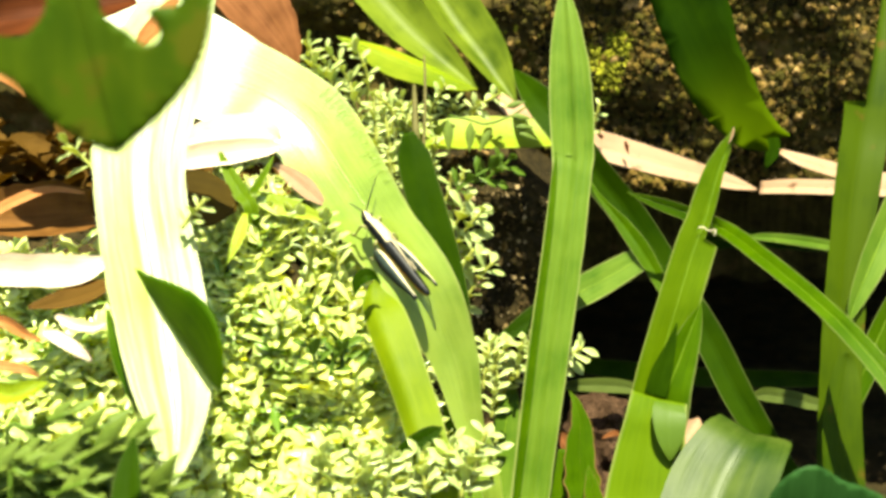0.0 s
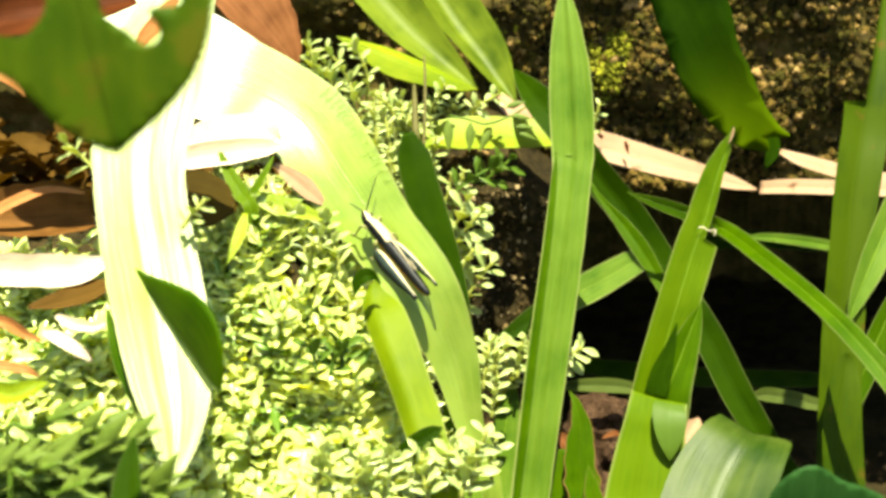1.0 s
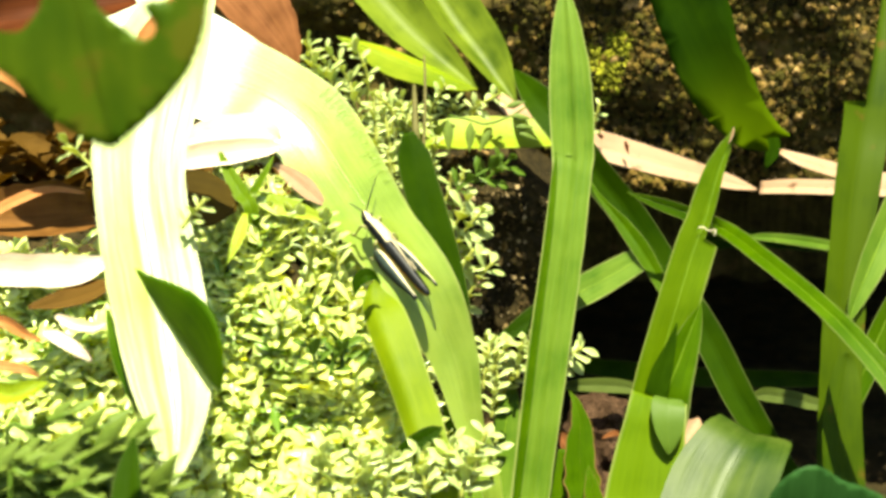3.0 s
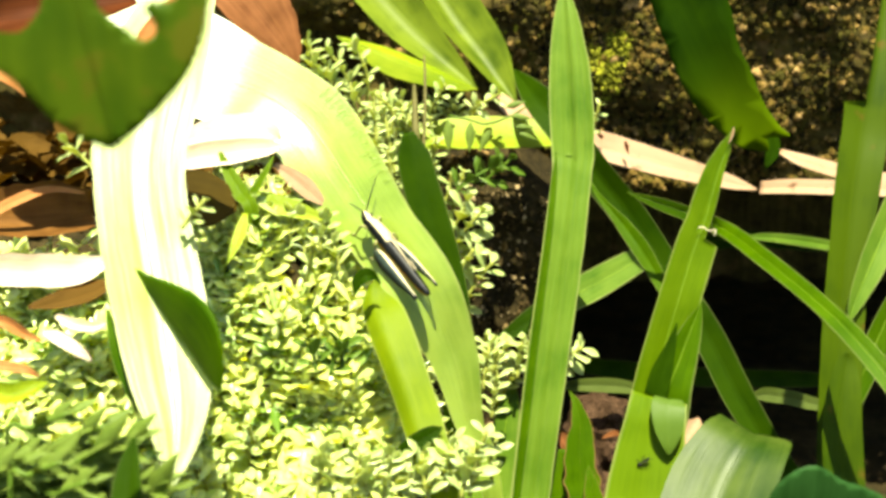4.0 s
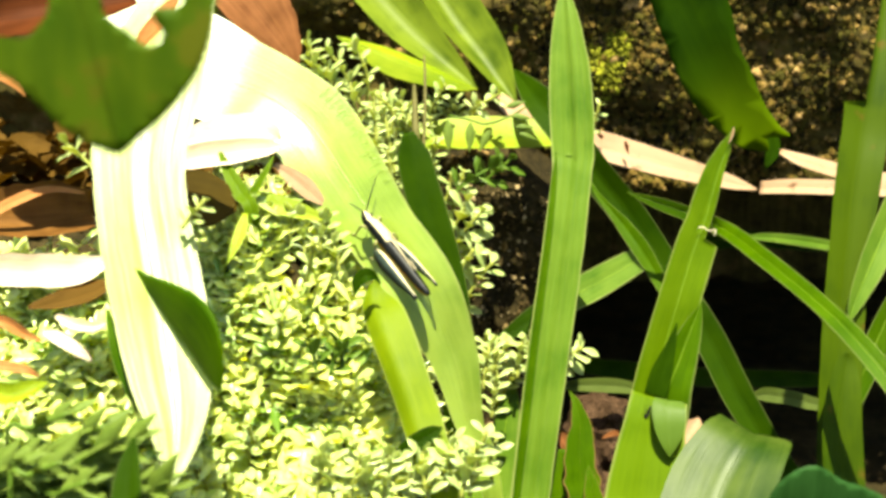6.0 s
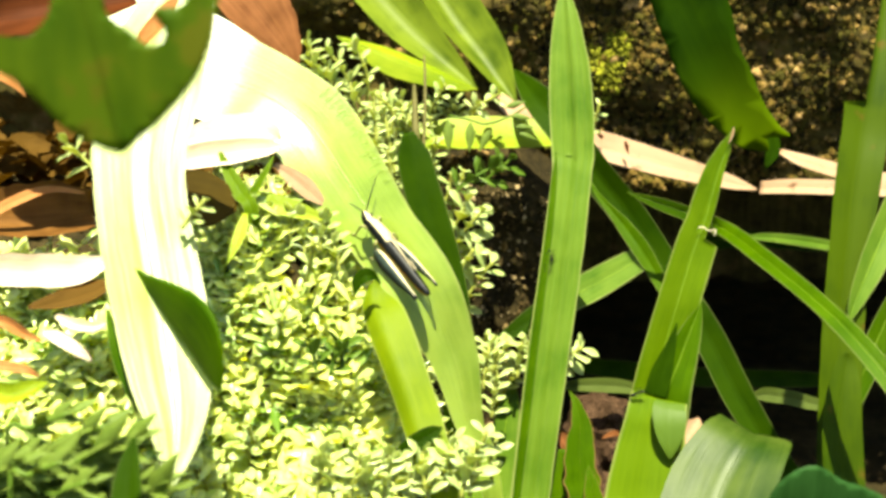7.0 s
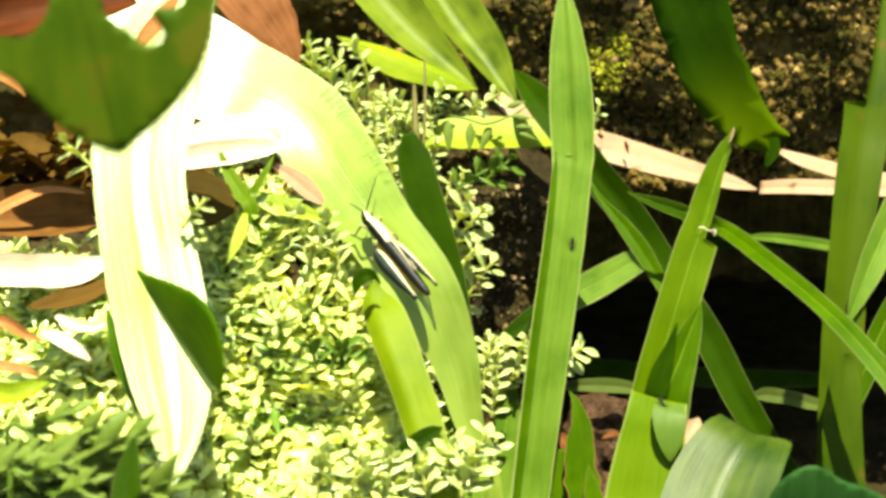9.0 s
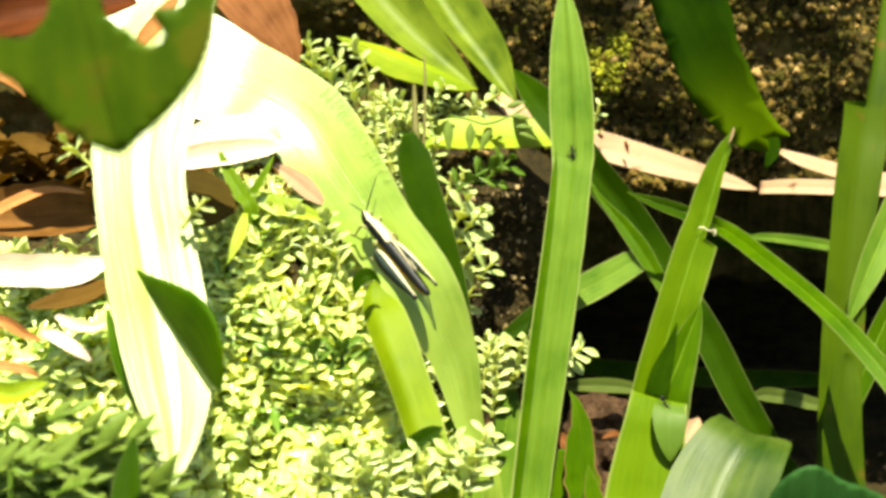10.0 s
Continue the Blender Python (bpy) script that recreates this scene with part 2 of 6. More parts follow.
def blade_mesh(name, rows, mat, facing=(0, -0.94, 0.34), fold=0.12, mid=0.5, steps=6, cross=8, thick=0.00028, ragged=0.0, curl=0.0, seed=0, origin=(0, 0, 0), wave=0.0, ribs=0.0, waves=3, bite=None):
    """A long leaf along rows of (x, y, z, width[, roll]), folded along its midrib, with real thickness. bite: the share of its length from which its halves are torn away, and what is left of each."""
    rows = [tuple(r) + (0.0,) * (5 - len(r)) for r in rows]
    p = curve_points(rows, steps)
    rng = random.Random(seed)
    o = Vector(origin)
    verts, uvs, faces = [], [], []
    n = len(p)
    run, last_n = 0.0, None
    mean_w = max(float(p[:, 3].mean()), 1e-4)
    us = [j / cross for j in range(cross + 1)]
    tops, bottoms = [], []
    ph = rng.uniform(0, 9)
    for i in range(n):
        c = Vector(p[i, :3])
        t = Vector(p[min(i + 1, n - 1), :3] - p[max(i - 1, 0), :3]).normalized()
        if i:
            run += (c - Vector(p[i - 1, :3])).length
        f = Vector(facing)
        f = (f - t * f.dot(t))
        if f.length < 0.25 and last_n is not None:
            f = last_n - t * last_n.dot(t)
        f.normalize()
        last_n = f.copy()
        f = Matrix.Rotation(radians(p[i, 4]), 3, t) @ f
        s = t.cross(f)
        w = max(p[i, 3], 0.0)
        wl = w * (1 + ragged * (noise.noise((run * 260 + ph, 1.7, seed)) + 0.5 * noise.noise((run * 800 + ph, 5.1, seed))))
        wr = w * (1 + ragged * (noise.noise((run * 240 + ph, 8.3, seed)) + 0.5 * noise.noise((run * 830 + ph, 2.1, seed))))
        if bite and i > bite[0] * n:
            wl *= bite[1]
            wr *= bite[2]
        for u in us:
            off = (u - mid) * (wl if u < mid else wr)
            k = abs(u - mid) / max(mid, 1 - mid)
            h = fold * k * w * max(mid, 1 - mid) * 2 + curl * k * k * w - 0.00018 * math.exp(-((u - mid) / 0.06) ** 2)
            h += ribs * w * math.cos(2 * math.pi * waves * (u - mid)) * (1 - k ** 4)
            h += wave * w * k * math.sin(run * 140 + ph + (2.0 if u < mid else 0.0))
            q = c + s * (off + (mid - 0.5) * w) + f * h - o
            th = thick * (0.35 + 0.65 * (1 - k))
            tops.append(q + f * th * 0.5)
            bottoms.append(q - f * th * 0.5)
            uvs.append((u, run / mean_w))
    k = cross + 1
    verts = tops + bottoms
    uvs = uvs + uvs
    nt = len(tops)
    for i in range(n - 1):
        for j in range(cross):
            a, b, c, d = i * k + j, i * k + j + 1, (i + 1) * k + j + 1, (i + 1) * k + j
            faces.append((a, b, c, d))
            faces.append((nt + d, nt + c, nt + b, nt + a))
    m0 = len(verts)
    for j in (0, cross):
        for i in range(n):
            verts += [tops[i * k + j], bottoms[i * k + j]]
            uvs += [uvs[i * k + j], uvs[i * k + j]]
    for q in (0, 1):
        for i in range(n - 1):
            a = m0 + q * 2 * n + 2 * i
            f = (a, a + 2, a + 3, a + 1)
            faces.append(f if q == 0 else f[::-1])
    for i in (0, n - 1):
        for j in range(cross):
            a, b = i * k + j, i * k + j + 1
            faces.append((b, a, nt + a, nt + b) if i == 0 else (a, b, nt + b, nt + a))
    return mesh_of(name, verts, faces, [mat], None, uvs)


def tube(rows, mat, sides=7, name="tube", slots=None, mats=None, flat=1.0, origin=(0, 0, 0), steps=4, up=(0, 0, 1)):
    """A tapered round tube along rows of (x, y, z, radius); flat squeezes it sideways."""
    p = curve_points(rows, steps)
    verts, faces, uvs = [], [], []
    n = len(p)
    run = 0.0
    for i in range(n):
        c = Vector(p[i, :3])
        if i:
            run += (c - Vector(p[i - 1, :3])).length
        t = Vector(p[min(i + 1, n - 1), :3] - p[max(i - 1, 0), :3]).normalized()
        a = Vector(up)
        if abs(a.dot(t)) > 0.95:
            a = Vector((1, 0, 0))
        s = t.cross(a).normalized()
        a = s.cross(t)
        for j in range(sides):
            g = 2 * math.pi * j / sides
            verts.append(c + (a * math.cos(g) + s * math.sin(g) * flat) * max(p[i, 3], 2e-5) - Vector(origin))
            uvs.append((j / sides, run * 200))
    sl = []
    for i in range(n - 1):
        for j in range(sides):
            b = (j + 1) % sides
            faces.append((i * sides + j, i * sides + b, (i + 1) * sides + b, (i + 1) * sides + j))
            sl.append(slots[j] if slots else 0)
    faces.append(tuple(range(sides))[::-1])
    faces.append(tuple((n - 1) * sides + j for j in range(sides)))
    sl += [sl[0], sl[0]]
    return mesh_of(name, verts, faces, mats or [mat], sl, uvs)


def grass(label, rows, mat, name="grass_blade", category="grass blade", group="grass blades", root=True, **kw):
    """One blade as a thing; root adds the hidden foot that runs down into the soil."""
    if root:
        x, y, z, w = rows[0][:4]
        low = -0.064 if x > 0.01 else -0.004
        if z > 0.004:
            k = max(1, round((z - low) / 0.018))
            rows = [(x, y, low + (z - low) * i / k, w * (0.8 + 0.2 * i / k)) + tuple(rows[0][4:]) for i in range(k)] + list(rows)
        skip = k if z > 0.004 else 0
    at = rows[0][:3]
    ob = new(name, blade_mesh(name, rows, mat, origin=at, **kw))
    ob.location = at
    if name in ("grass_blade", "broad_leaf", "hanging_leaf", "dead_leaf") and max(r[3] for r in rows) > 0.0035:
        f, d = Vector(kw.get("facing", FRONT)).normalized(), kw.get("mid", 0.5) - 0.5
        rib = [tuple(Vector(r[:3]) + f * 0.00012) + (max(r[3] * 0.035, 0.0001),) + tuple(r[4:]) for r in rows]
        if abs(d) < 0.01:
            part("midrib", blade_mesh("midrib", rib, RIB if mat in (GRASS, LIME, PALE) else mat, origin=at, facing=kw.get("facing", FRONT), fold=-0.5, cross=4, thick=0.0002, steps=kw.get("steps", 6)), ob, "paler midrib")
    return tagged(ob, label, category, group)


# ---- ground, bank and wall ----
def smooth(a, b, x):
    t = min(max((x - a) / (b - a), 0.0), 1.0)
    return t * t * (3 - 2 * t)


def bank_height(x, y):
    """The planted bank: high where the herbs grow, falling to the bare hollow beside it."""
    edge = -0.006 + 0.034 * smooth(0.325, 0.345, y)
    top = 0.042 + 0.047 * smooth(0.17, 0.37, y)
    top += 0.014 * smooth(-0.03, 0.0, x) * smooth(0.31, 0.335, y)
    top += 0.031 * math.exp(-((x + 0.041) / 0.017) ** 2 - ((y - 0.281) / 0.020) ** 2)
    s = 1 - smooth(edge - 0.008, edge + 0.010, x)
    far = 1 - smooth(0.6, 2.0, math.hypot(x, y - 0.3))
    n = noise.noise((x * 45, y * 45, 0.3)) * 0.010 + noise.noise((x * 150, y * 150, 2.3)) * 0.0022
    front = smooth(0.02, 0.17, y)
    far *= 1 - smooth(0.67, 0.74, y)
    hollow = -0.062 * smooth(edge - 0.002, edge + 0.012, x) * far * smooth(0.05, 0.2, y)
    return hollow + (top * s * far * front) + n * min(1.0, 0.35 + s)


def grid(name, xs, ys, fn, mat):
    verts = [fn(x, y) for y in ys for x in xs]
    k = len(xs)
    faces = [(j * k + i, j * k + i + 1, (j + 1) * k + i + 1, (j + 1) * k + i) for j in range(len(ys) - 1) for i in range(k - 1)]
    return mesh_of(name, verts, faces, [mat])


def spread(a, b, far, n, m):
    """Close steps between a and b, widening steps out to the horizon."""
    out = []
    for i in range(m, 0, -1):
        out.append(a - (far - abs(a)) * (i / m) ** 4)
    out += list(np.linspace(a, b, n))
    for i in range(1, m + 1):
        out.append(b + (far - abs(b)) * (i / m) ** 4)
    return out


gx, gy = spread(-0.24, 0.24, 200.0, 170, 14), spread(0.10, 0.56, 200.0, 160, 14)
ground = new("ground", grid("ground", gx, gy, lambda x, y: (x, y, bank_height(x, y)), SOIL))
tagged(ground, "dark damp garden soil rising into a planted bank", "ground", kind="structure")

WALL_Y, LEDGE, BACK = 0.405, 0.076, 0.66


def lumps(x, z, scale, seed):
    """Rounded clods side by side: high in the middle of each cell, low in the joints."""
    d = noise.voronoi((x * scale + 0.6 * noise.noise((x * scale * 0.7, z * scale * 0.7, seed)), z * scale, seed))[0]
    return min(d[1] - d[0], 0.8)


def wall_relief(x, z):
    """Depth of the crumbled, overgrown face, towards the eye where it is negative."""
    big = noise.noise((x * 28, z * 28, 4.0)) * 0.012 + noise.noise((x * 80, z * 80, 1.0)) * 0.005
    amp = 0.6 + 0.7 * noise.noise((x * 40, z * 40, 6.0))
    return big - (lumps(x, z, 170, 2.0) * 0.005 + lumps(x, z, 420, 5.0) * 0.003) * amp + noise.noise((x * 900, z * 900, 7.0)) * 0.0004


def wall_mesh():
    """The face of the block, its underside and the recess below it, with a top and back."""
    xs = list(np.linspace(-2.4, -0.23, 30)) + list(np.linspace(-0.22, 0.22, 440)) + list(np.linspace(0.23, 2.4, 30))
    prof = [(BACK, -0.10), (BACK, LEDGE * 0.5), (BACK, LEDGE + 0.012)]
    prof += [(y, LEDGE + 0.004) for y in np.linspace(BACK - 0.02, WALL_Y + 0.012, 6)]
    prof += [(WALL_Y + 0.002, LEDGE)] + [(WALL_Y, z) for z in np.linspace(LEDGE + 0.002, 0.205, 124)]
    prof += [(WALL_Y + 0.004, 0.30), (WALL_Y + 0.02, 0.42), (WALL_Y + 0.35, 0.43), (WALL_Y + 0.35, -0.10)]
    verts, k = [], len(xs)
    for i, (y, z) in enumerate(prof):
        for x in xs:
            d = wall_relief(x, z + y) if y < BACK - 0.001 or i < 3 else 0
            verts.append((x, y + d, z + (0.003 * noise.noise((x * 40, 3, 1)) + 0.0015 * noise.noise((x * 160, 3, 1)) if 3 <= i <= 12 else 0)))
    faces = [(j * k + i, j * k + i + 1, (j + 1) * k + i + 1, (j + 1) * k + i) for j in range(len(prof) - 1) for i in range(k - 1)]
    faces = [q[::-1] for q in faces]
    faces += [tuple(j * k for j in range(len(prof))), tuple(j * k + k - 1 for j in reversed(range(len(prof))))]
    return mesh_of("wall", verts, faces, [WALL])


wall = tagged(new("wall_north", wall_mesh()), "rough stone garden wall overgrown with moss and earth", "wall", kind="structure")


def face_depth(x, z):
    """The broken earth face where the bank drops into the hollow."""
    return 0.3265 + 0.02 * (x + 0.006) / 0.05 + 0.6 * wall_relief(x + 0.3, z + 0.2)


fx, fz = np.linspace(-0.016, 0.038, 80), np.linspace(-0.062, 0.106, 190)
face = new("bank_face", grid("bank_face", fx, fz, lambda x, z: (x, face_depth(x, z) + 0.02 * smooth(0.094, 0.106, z), z - 0.010 * smooth(0.02, 0.038, x) * smooth(0.07, 0.106, z)), SOIL))
tagged(face, "dark crumbling earth face of the bank", "ground", kind="structure")


def blob_cloud(name, places, mat, label, category):
    """Many small lumps in one mesh; places are (centre, size, squash)."""
    base = bmesh.new()
    bmesh.ops.create_icosphere(base, subdivisions=1, radius=1)
    bv = [v.co.copy() for v in base.verts]
    bf = [[v.index for v in q.verts] for q in base.faces]
    base.free()
    rng = random.Random(len(places))
    verts, faces = [], []
    for c, size, squash in places:
        m = Euler((rng.uniform(0, 6), rng.uniform(0, 6), rng.uniform(0, 6))).to_matrix()
        o = len(verts)
        for v in bv:
            q = m @ Vector((v.x * rng.uniform(0.6, 1.2), v.y * rng.uniform(0.6, 1.2), v.z * squash))
            verts.append(Vector(c) + q * size)
        faces += [[i + o for i in q] for q in bf]
    ob = new(name, mesh_of(name, verts, faces, [mat], smooth=False))
    return tagged(ob, label, category, kind="stuff")


def wall_cover():
    rng = random.Random(5)
    crumbs, moss, clods, specks = [], [], [], []
    for n in range(38000):
        x, z = rng.uniform(-0.26, 0.26), rng.uniform(LEDGE - 0.001, 0.19)
        if n > 6000:
            x, z = rng.uniform(-0.07, 0.17), rng.uniform(LEDGE - 0.001, 0.165)
        p = (x, WALL_Y + wall_relief(x, z + WALL_Y) - 0.0004, z)
        g = noise.noise((x * 22, z * 22, 9.0)) + 0.35 * noise.noise((x * 70, z * 70, 3.0))
        g += 1.2 * math.exp(-((x - 0.060) / 0.014) ** 2 - ((z - 0.122) / 0.018) ** 2) - 0.6
        if x < 0.022 and rng.random() < 0.88:
            continue
        if noise.noise((x * 60, z * 60, 12.0)) + 0.5 * noise.noise((x * 150, z * 150, 2.0)) < -0.12 and rng.random() < 0.8:
            continue
        if g > 0.13 and rng.random() < 0.7:
            for _ in range(4):
                moss.append(((p[0] + rng.gauss(0, 0.0013), p[1] - rng.uniform(-0.0004, 0.0008), p[2] + rng.gauss(0, 0.0013)), rng.uniform(0.0004, 0.0010), 0.7))
        else:
            clods.append(((p[0], p[1] - rng.uniform(-0.0004, 0.0007), p[2]), rng.choice((0.0003, 0.0004, 0.0005, 0.0007, 0.0009, 0.0013, 0.0018)) * rng.uniform(0.7, 1.2), 0.6))
    for _ in range(9000):
        x, y = rng.uniform(-0.2, 0.22), rng.uniform(0.2, 0.46)
        if rng.random() < 0.5:
            x, y = rng.uniform(-0.01, 0.06), rng.uniform(0.31, 0.38)
        if rng.random() < 0.2:
            x, z = rng.uniform(-0.012, 0.036), rng.uniform(-0.03, 0.10)
            y = face_depth(x, z)
            specks.append(((x, y - 0.0002, z), rng.choice((0.0002, 0.0003, 0.0004, 0.0006, 0.0010)), 0.5))
            continue
        crumbs.append(((x, y, bank_height(x, y) + 0.0003), rng.choice((0.0005, 0.0007, 0.001, 0.0016)) * rng.uniform(0.7, 1.3), 0.55))
    blob_cloud("moss", moss, MOSS, "yellow-green moss cushions growing on the stone wall", "moss")
    blob_cloud("wall_clods", clods, CLOD, "crumbling brown earth and lichen crust on the wall", "soil")
    blob_cloud("grit", specks, GRIT, "pale grit and root scraps in the dark earth", "grit")
    blob_cloud("soil_crumbs", crumbs, CRUMB, "small crumbs of brown earth and grit", "soil")


wall_cover()

# ---- the blades ----

# upright blade along which two ants run
central = grass("upright fresh green grass blade with a crease near its tip",
    [(0.0188, 0.2438, 0.0306, 0.0080), (0.0207, 0.2522, 0.0450, 0.0089), (0.0231, 0.2596, 0.0625, 0.0095), (0.0255, 0.2666, 0.0786, 0.0099), (0.0277, 0.2726, 0.0922, 0.0099), (0.0296, 0.2782, 0.1047, 0.0098), (0.0312, 0.2843, 0.1157, 0.0095), (0.0316, 0.2871, 0.1203, 0.0101), (0.0314, 0.2914, 0.1294, 0.0107), (0.0310, 0.2957, 0.1383, 0.0099), (0.0305, 0.3001, 0.1473, 0.0075), (0.0302, 0.3034, 0.1536, 0.0045), (0.0299, 0.3063, 0.1585, 0.0003)],
    PALE, fold=0.11, mid=0.22, steps=5, cross=16, ragged=0.02, seed=3, ribs=0.045, waves=2.4)
def surface_rib(ob, j, i0, i1, radius, mat, label, cross=8):
    """A raised rib that follows one lengthwise line of a blade's mesh, counted from its tip."""
    n = len(ob.data.vertices) // (2 * (cross + 1) + 4)
    rows = []
    for i in range(n - 1 - i0, n - 1 - i1, -3):
        a, b = (ob.data.vertices[i * (cross + 1) + c].co for c in (int(j), int(j) + 1))
        rows.append((*(a.lerp(b, j - int(j)) + Vector((0, -0.00005, 0))), radius))
    part("rib", tube(rows, mat, 5, "rib", steps=2), ob, label)


surface_rib(central, 8.8, 3, 28, 0.00007, PALE, "raised lengthwise rib", 16)
surface_rib(central, 12.6, 6, 27, 0.00007, PALE, "raised lengthwise rib", 16)
surface_rib(central, 10.4, 28, 62, 0.00007, PALE, "raised lengthwise rib", 16)
# the left margin gets less light: a strip of darker green paints that
part("rolled_margin", blade_mesh("rolled_margin", [(0.0162, 0.2466, 0.0365, 0.0019), (0.0174, 0.2513, 0.0456, 0.0020), (0.0197, 0.2587, 0.0630, 0.0022), (0.0218, 0.2656, 0.0790, 0.0022), (0.0239, 0.2717, 0.0926, 0.0020), (0.0257, 0.2772, 0.1050, 0.0018), (0.0271, 0.2835, 0.1159, 0.0014), (0.0275, 0.2866, 0.1200, 0.0003)], GRASS, origin=central.location, fold=0.25), central, "folded leaf margin coloured darker for its shade")

part("crease", tube([(0.0273, 0.2870, 0.1206, 0.00030), (0.0287, 0.2868, 0.1202, 0.00030), (0.0306, 0.2867, 0.1199, 0.00030), (0.0325, 0.2868, 0.1202, 0.00030), (0.0344, 0.2867, 0.1200, 0.00030), (0.0362, 0.2868, 0.1201, 0.00030)], PALE, 6, "crease", origin=central.location), central, "pale crease across the blade")

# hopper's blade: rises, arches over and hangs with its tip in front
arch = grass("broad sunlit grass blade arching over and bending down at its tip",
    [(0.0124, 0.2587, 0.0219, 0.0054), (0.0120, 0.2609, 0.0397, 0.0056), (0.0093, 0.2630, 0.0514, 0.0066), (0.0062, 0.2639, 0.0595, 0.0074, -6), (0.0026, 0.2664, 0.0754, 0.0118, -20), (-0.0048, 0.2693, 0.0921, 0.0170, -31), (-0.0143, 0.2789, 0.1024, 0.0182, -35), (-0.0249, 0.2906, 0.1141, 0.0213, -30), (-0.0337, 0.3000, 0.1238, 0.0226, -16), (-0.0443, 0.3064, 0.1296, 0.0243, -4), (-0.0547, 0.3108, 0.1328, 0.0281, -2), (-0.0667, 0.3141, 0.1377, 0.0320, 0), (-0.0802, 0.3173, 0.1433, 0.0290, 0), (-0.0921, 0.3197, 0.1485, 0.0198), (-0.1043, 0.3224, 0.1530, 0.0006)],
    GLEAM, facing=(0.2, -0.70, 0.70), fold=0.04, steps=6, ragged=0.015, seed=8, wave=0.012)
foot = len(arch.data.vertices) // 22 - 1 - 14 * 6
wr = random.Random(3)
for n in range(22):
    q = foot + 39.0 + n * 0.5 + wr.uniform(-0.2, 0.2)
    a, b = int(q), q - int(q)
    edge, inner = (arch.data.vertices[a * 9 + c].co.lerp(arch.data.vertices[(a + 1) * 9 + c].co, b) for c in (8, 7))
    edge = edge.lerp(inner, wr.uniform(0.02, 0.35))
    deep = edge.lerp(inner, wr.uniform(0.9, 2.2)) + Vector((0.0, 0.0, wr.uniform(0.0002, 0.0016)))
    lift = Vector((0, -0.0002, 0.0001))
    part("wrinkle", tube([(*(edge + lift), 0.00005), (*(edge.lerp(deep, 0.5) + lift + Vector((0, 0, 0.0005))), 0.00009), (*(deep + lift), 0.00004)], GLEAM, 5, "wrinkle", steps=2), arch, "fine wrinkle along the leaf edge")
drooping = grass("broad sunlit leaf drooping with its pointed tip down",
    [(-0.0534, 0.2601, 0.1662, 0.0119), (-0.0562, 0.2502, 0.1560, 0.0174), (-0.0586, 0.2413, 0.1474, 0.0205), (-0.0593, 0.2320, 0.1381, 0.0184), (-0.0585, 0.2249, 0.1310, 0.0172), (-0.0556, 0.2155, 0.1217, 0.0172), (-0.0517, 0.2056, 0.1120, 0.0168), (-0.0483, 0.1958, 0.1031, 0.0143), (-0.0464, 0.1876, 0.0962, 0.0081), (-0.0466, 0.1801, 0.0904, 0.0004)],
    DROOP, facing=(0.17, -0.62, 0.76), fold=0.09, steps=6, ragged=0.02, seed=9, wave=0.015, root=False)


def rolled_edge(a, b, lift, height, mat, origin, n=14, m=6):
    """A flap that stands up from a line between a and b, in place of a cast shadow."""
    verts, faces, uvs = [], [], []
    a, b, lift, o = Vector(a), Vector(b), Vector(lift).normalized(), Vector(origin)
    for side in (1, -1):
        for i in range(n + 1):
            t = i / n
            h = height * math.sin(math.pi * t ** 1.7) ** 0.8 if 0 < i < n else 0.0001
            for j in range(m + 1):
                u = j / m
                verts.append(a.lerp(b, t) + lift * h * u + Vector((0, -0.0012, 0.0005)) * math.sin(u * 2.5) * (h / height) + Vector((0, 0.00012, 0)) * side - o)
                uvs.append((u * 0.5 + 0.2, t * 3))
    k, w = (n + 1) * (m + 1), m + 1
    for i in range(n):
        for j in range(m):
            f = (i * w + j, i * w + j + 1, (i + 1) * w + j + 1, (i + 1) * w + j)
            faces += [f, tuple(k + v for v in f[::-1])]
        faces += [(i * w, (i + 1) * w, k + (i + 1) * w, k + i * w), (i * w + m, k + i * w + m, k + (i + 1) * w + m, (i + 1) * w + m)]
    return mesh_of("rolled_edge", verts, faces, [mat], None, uvs)


# the shadow lying on the drooping leaf, added as a darker green flap
part("rolled_edge", rolled_edge((-0.0596, 0.2140, 0.1198), (-0.0387, 0.1909, 0.1031), (0.46, -0.41, 0.85), 0.0125, GRASS, drooping.location), drooping, "darker green wedge standing for a shadow on the leaf")

grass("short yellow-green grass blade with a bent tip",
    [(-0.0010, 0.2253, 0.0646, 0.0081), (-0.0044, 0.2347, 0.0730, 0.0088), (-0.0085, 0.2434, 0.0823, 0.0092), (-0.0130, 0.2528, 0.0905, 0.0097), (-0.0153, 0.2581, 0.0935, 0.0080), (-0.0157, 0.2610, 0.0954, 0.0039), (-0.0152, 0.2626, 0.0970, 0.0005)],
    FRESH, facing=(-0.2, -0.8, 0.55), fold=-0.22, mid=0.36, seed=4)

grass("dark bent tip of a short blade", [(-0.0199, 0.2529, 0.0967, 0.0003), (-0.0190, 0.2540, 0.0996, 0.0028), (-0.0172, 0.2545, 0.1010, 0.0034), (-0.0153, 0.2553, 0.1003, 0.0015), (-0.0140, 0.2548, 0.0989, 0.0003)], MID, facing=(-0.1, -0.8, 0.55), fold=0.2, root=False, seed=44)

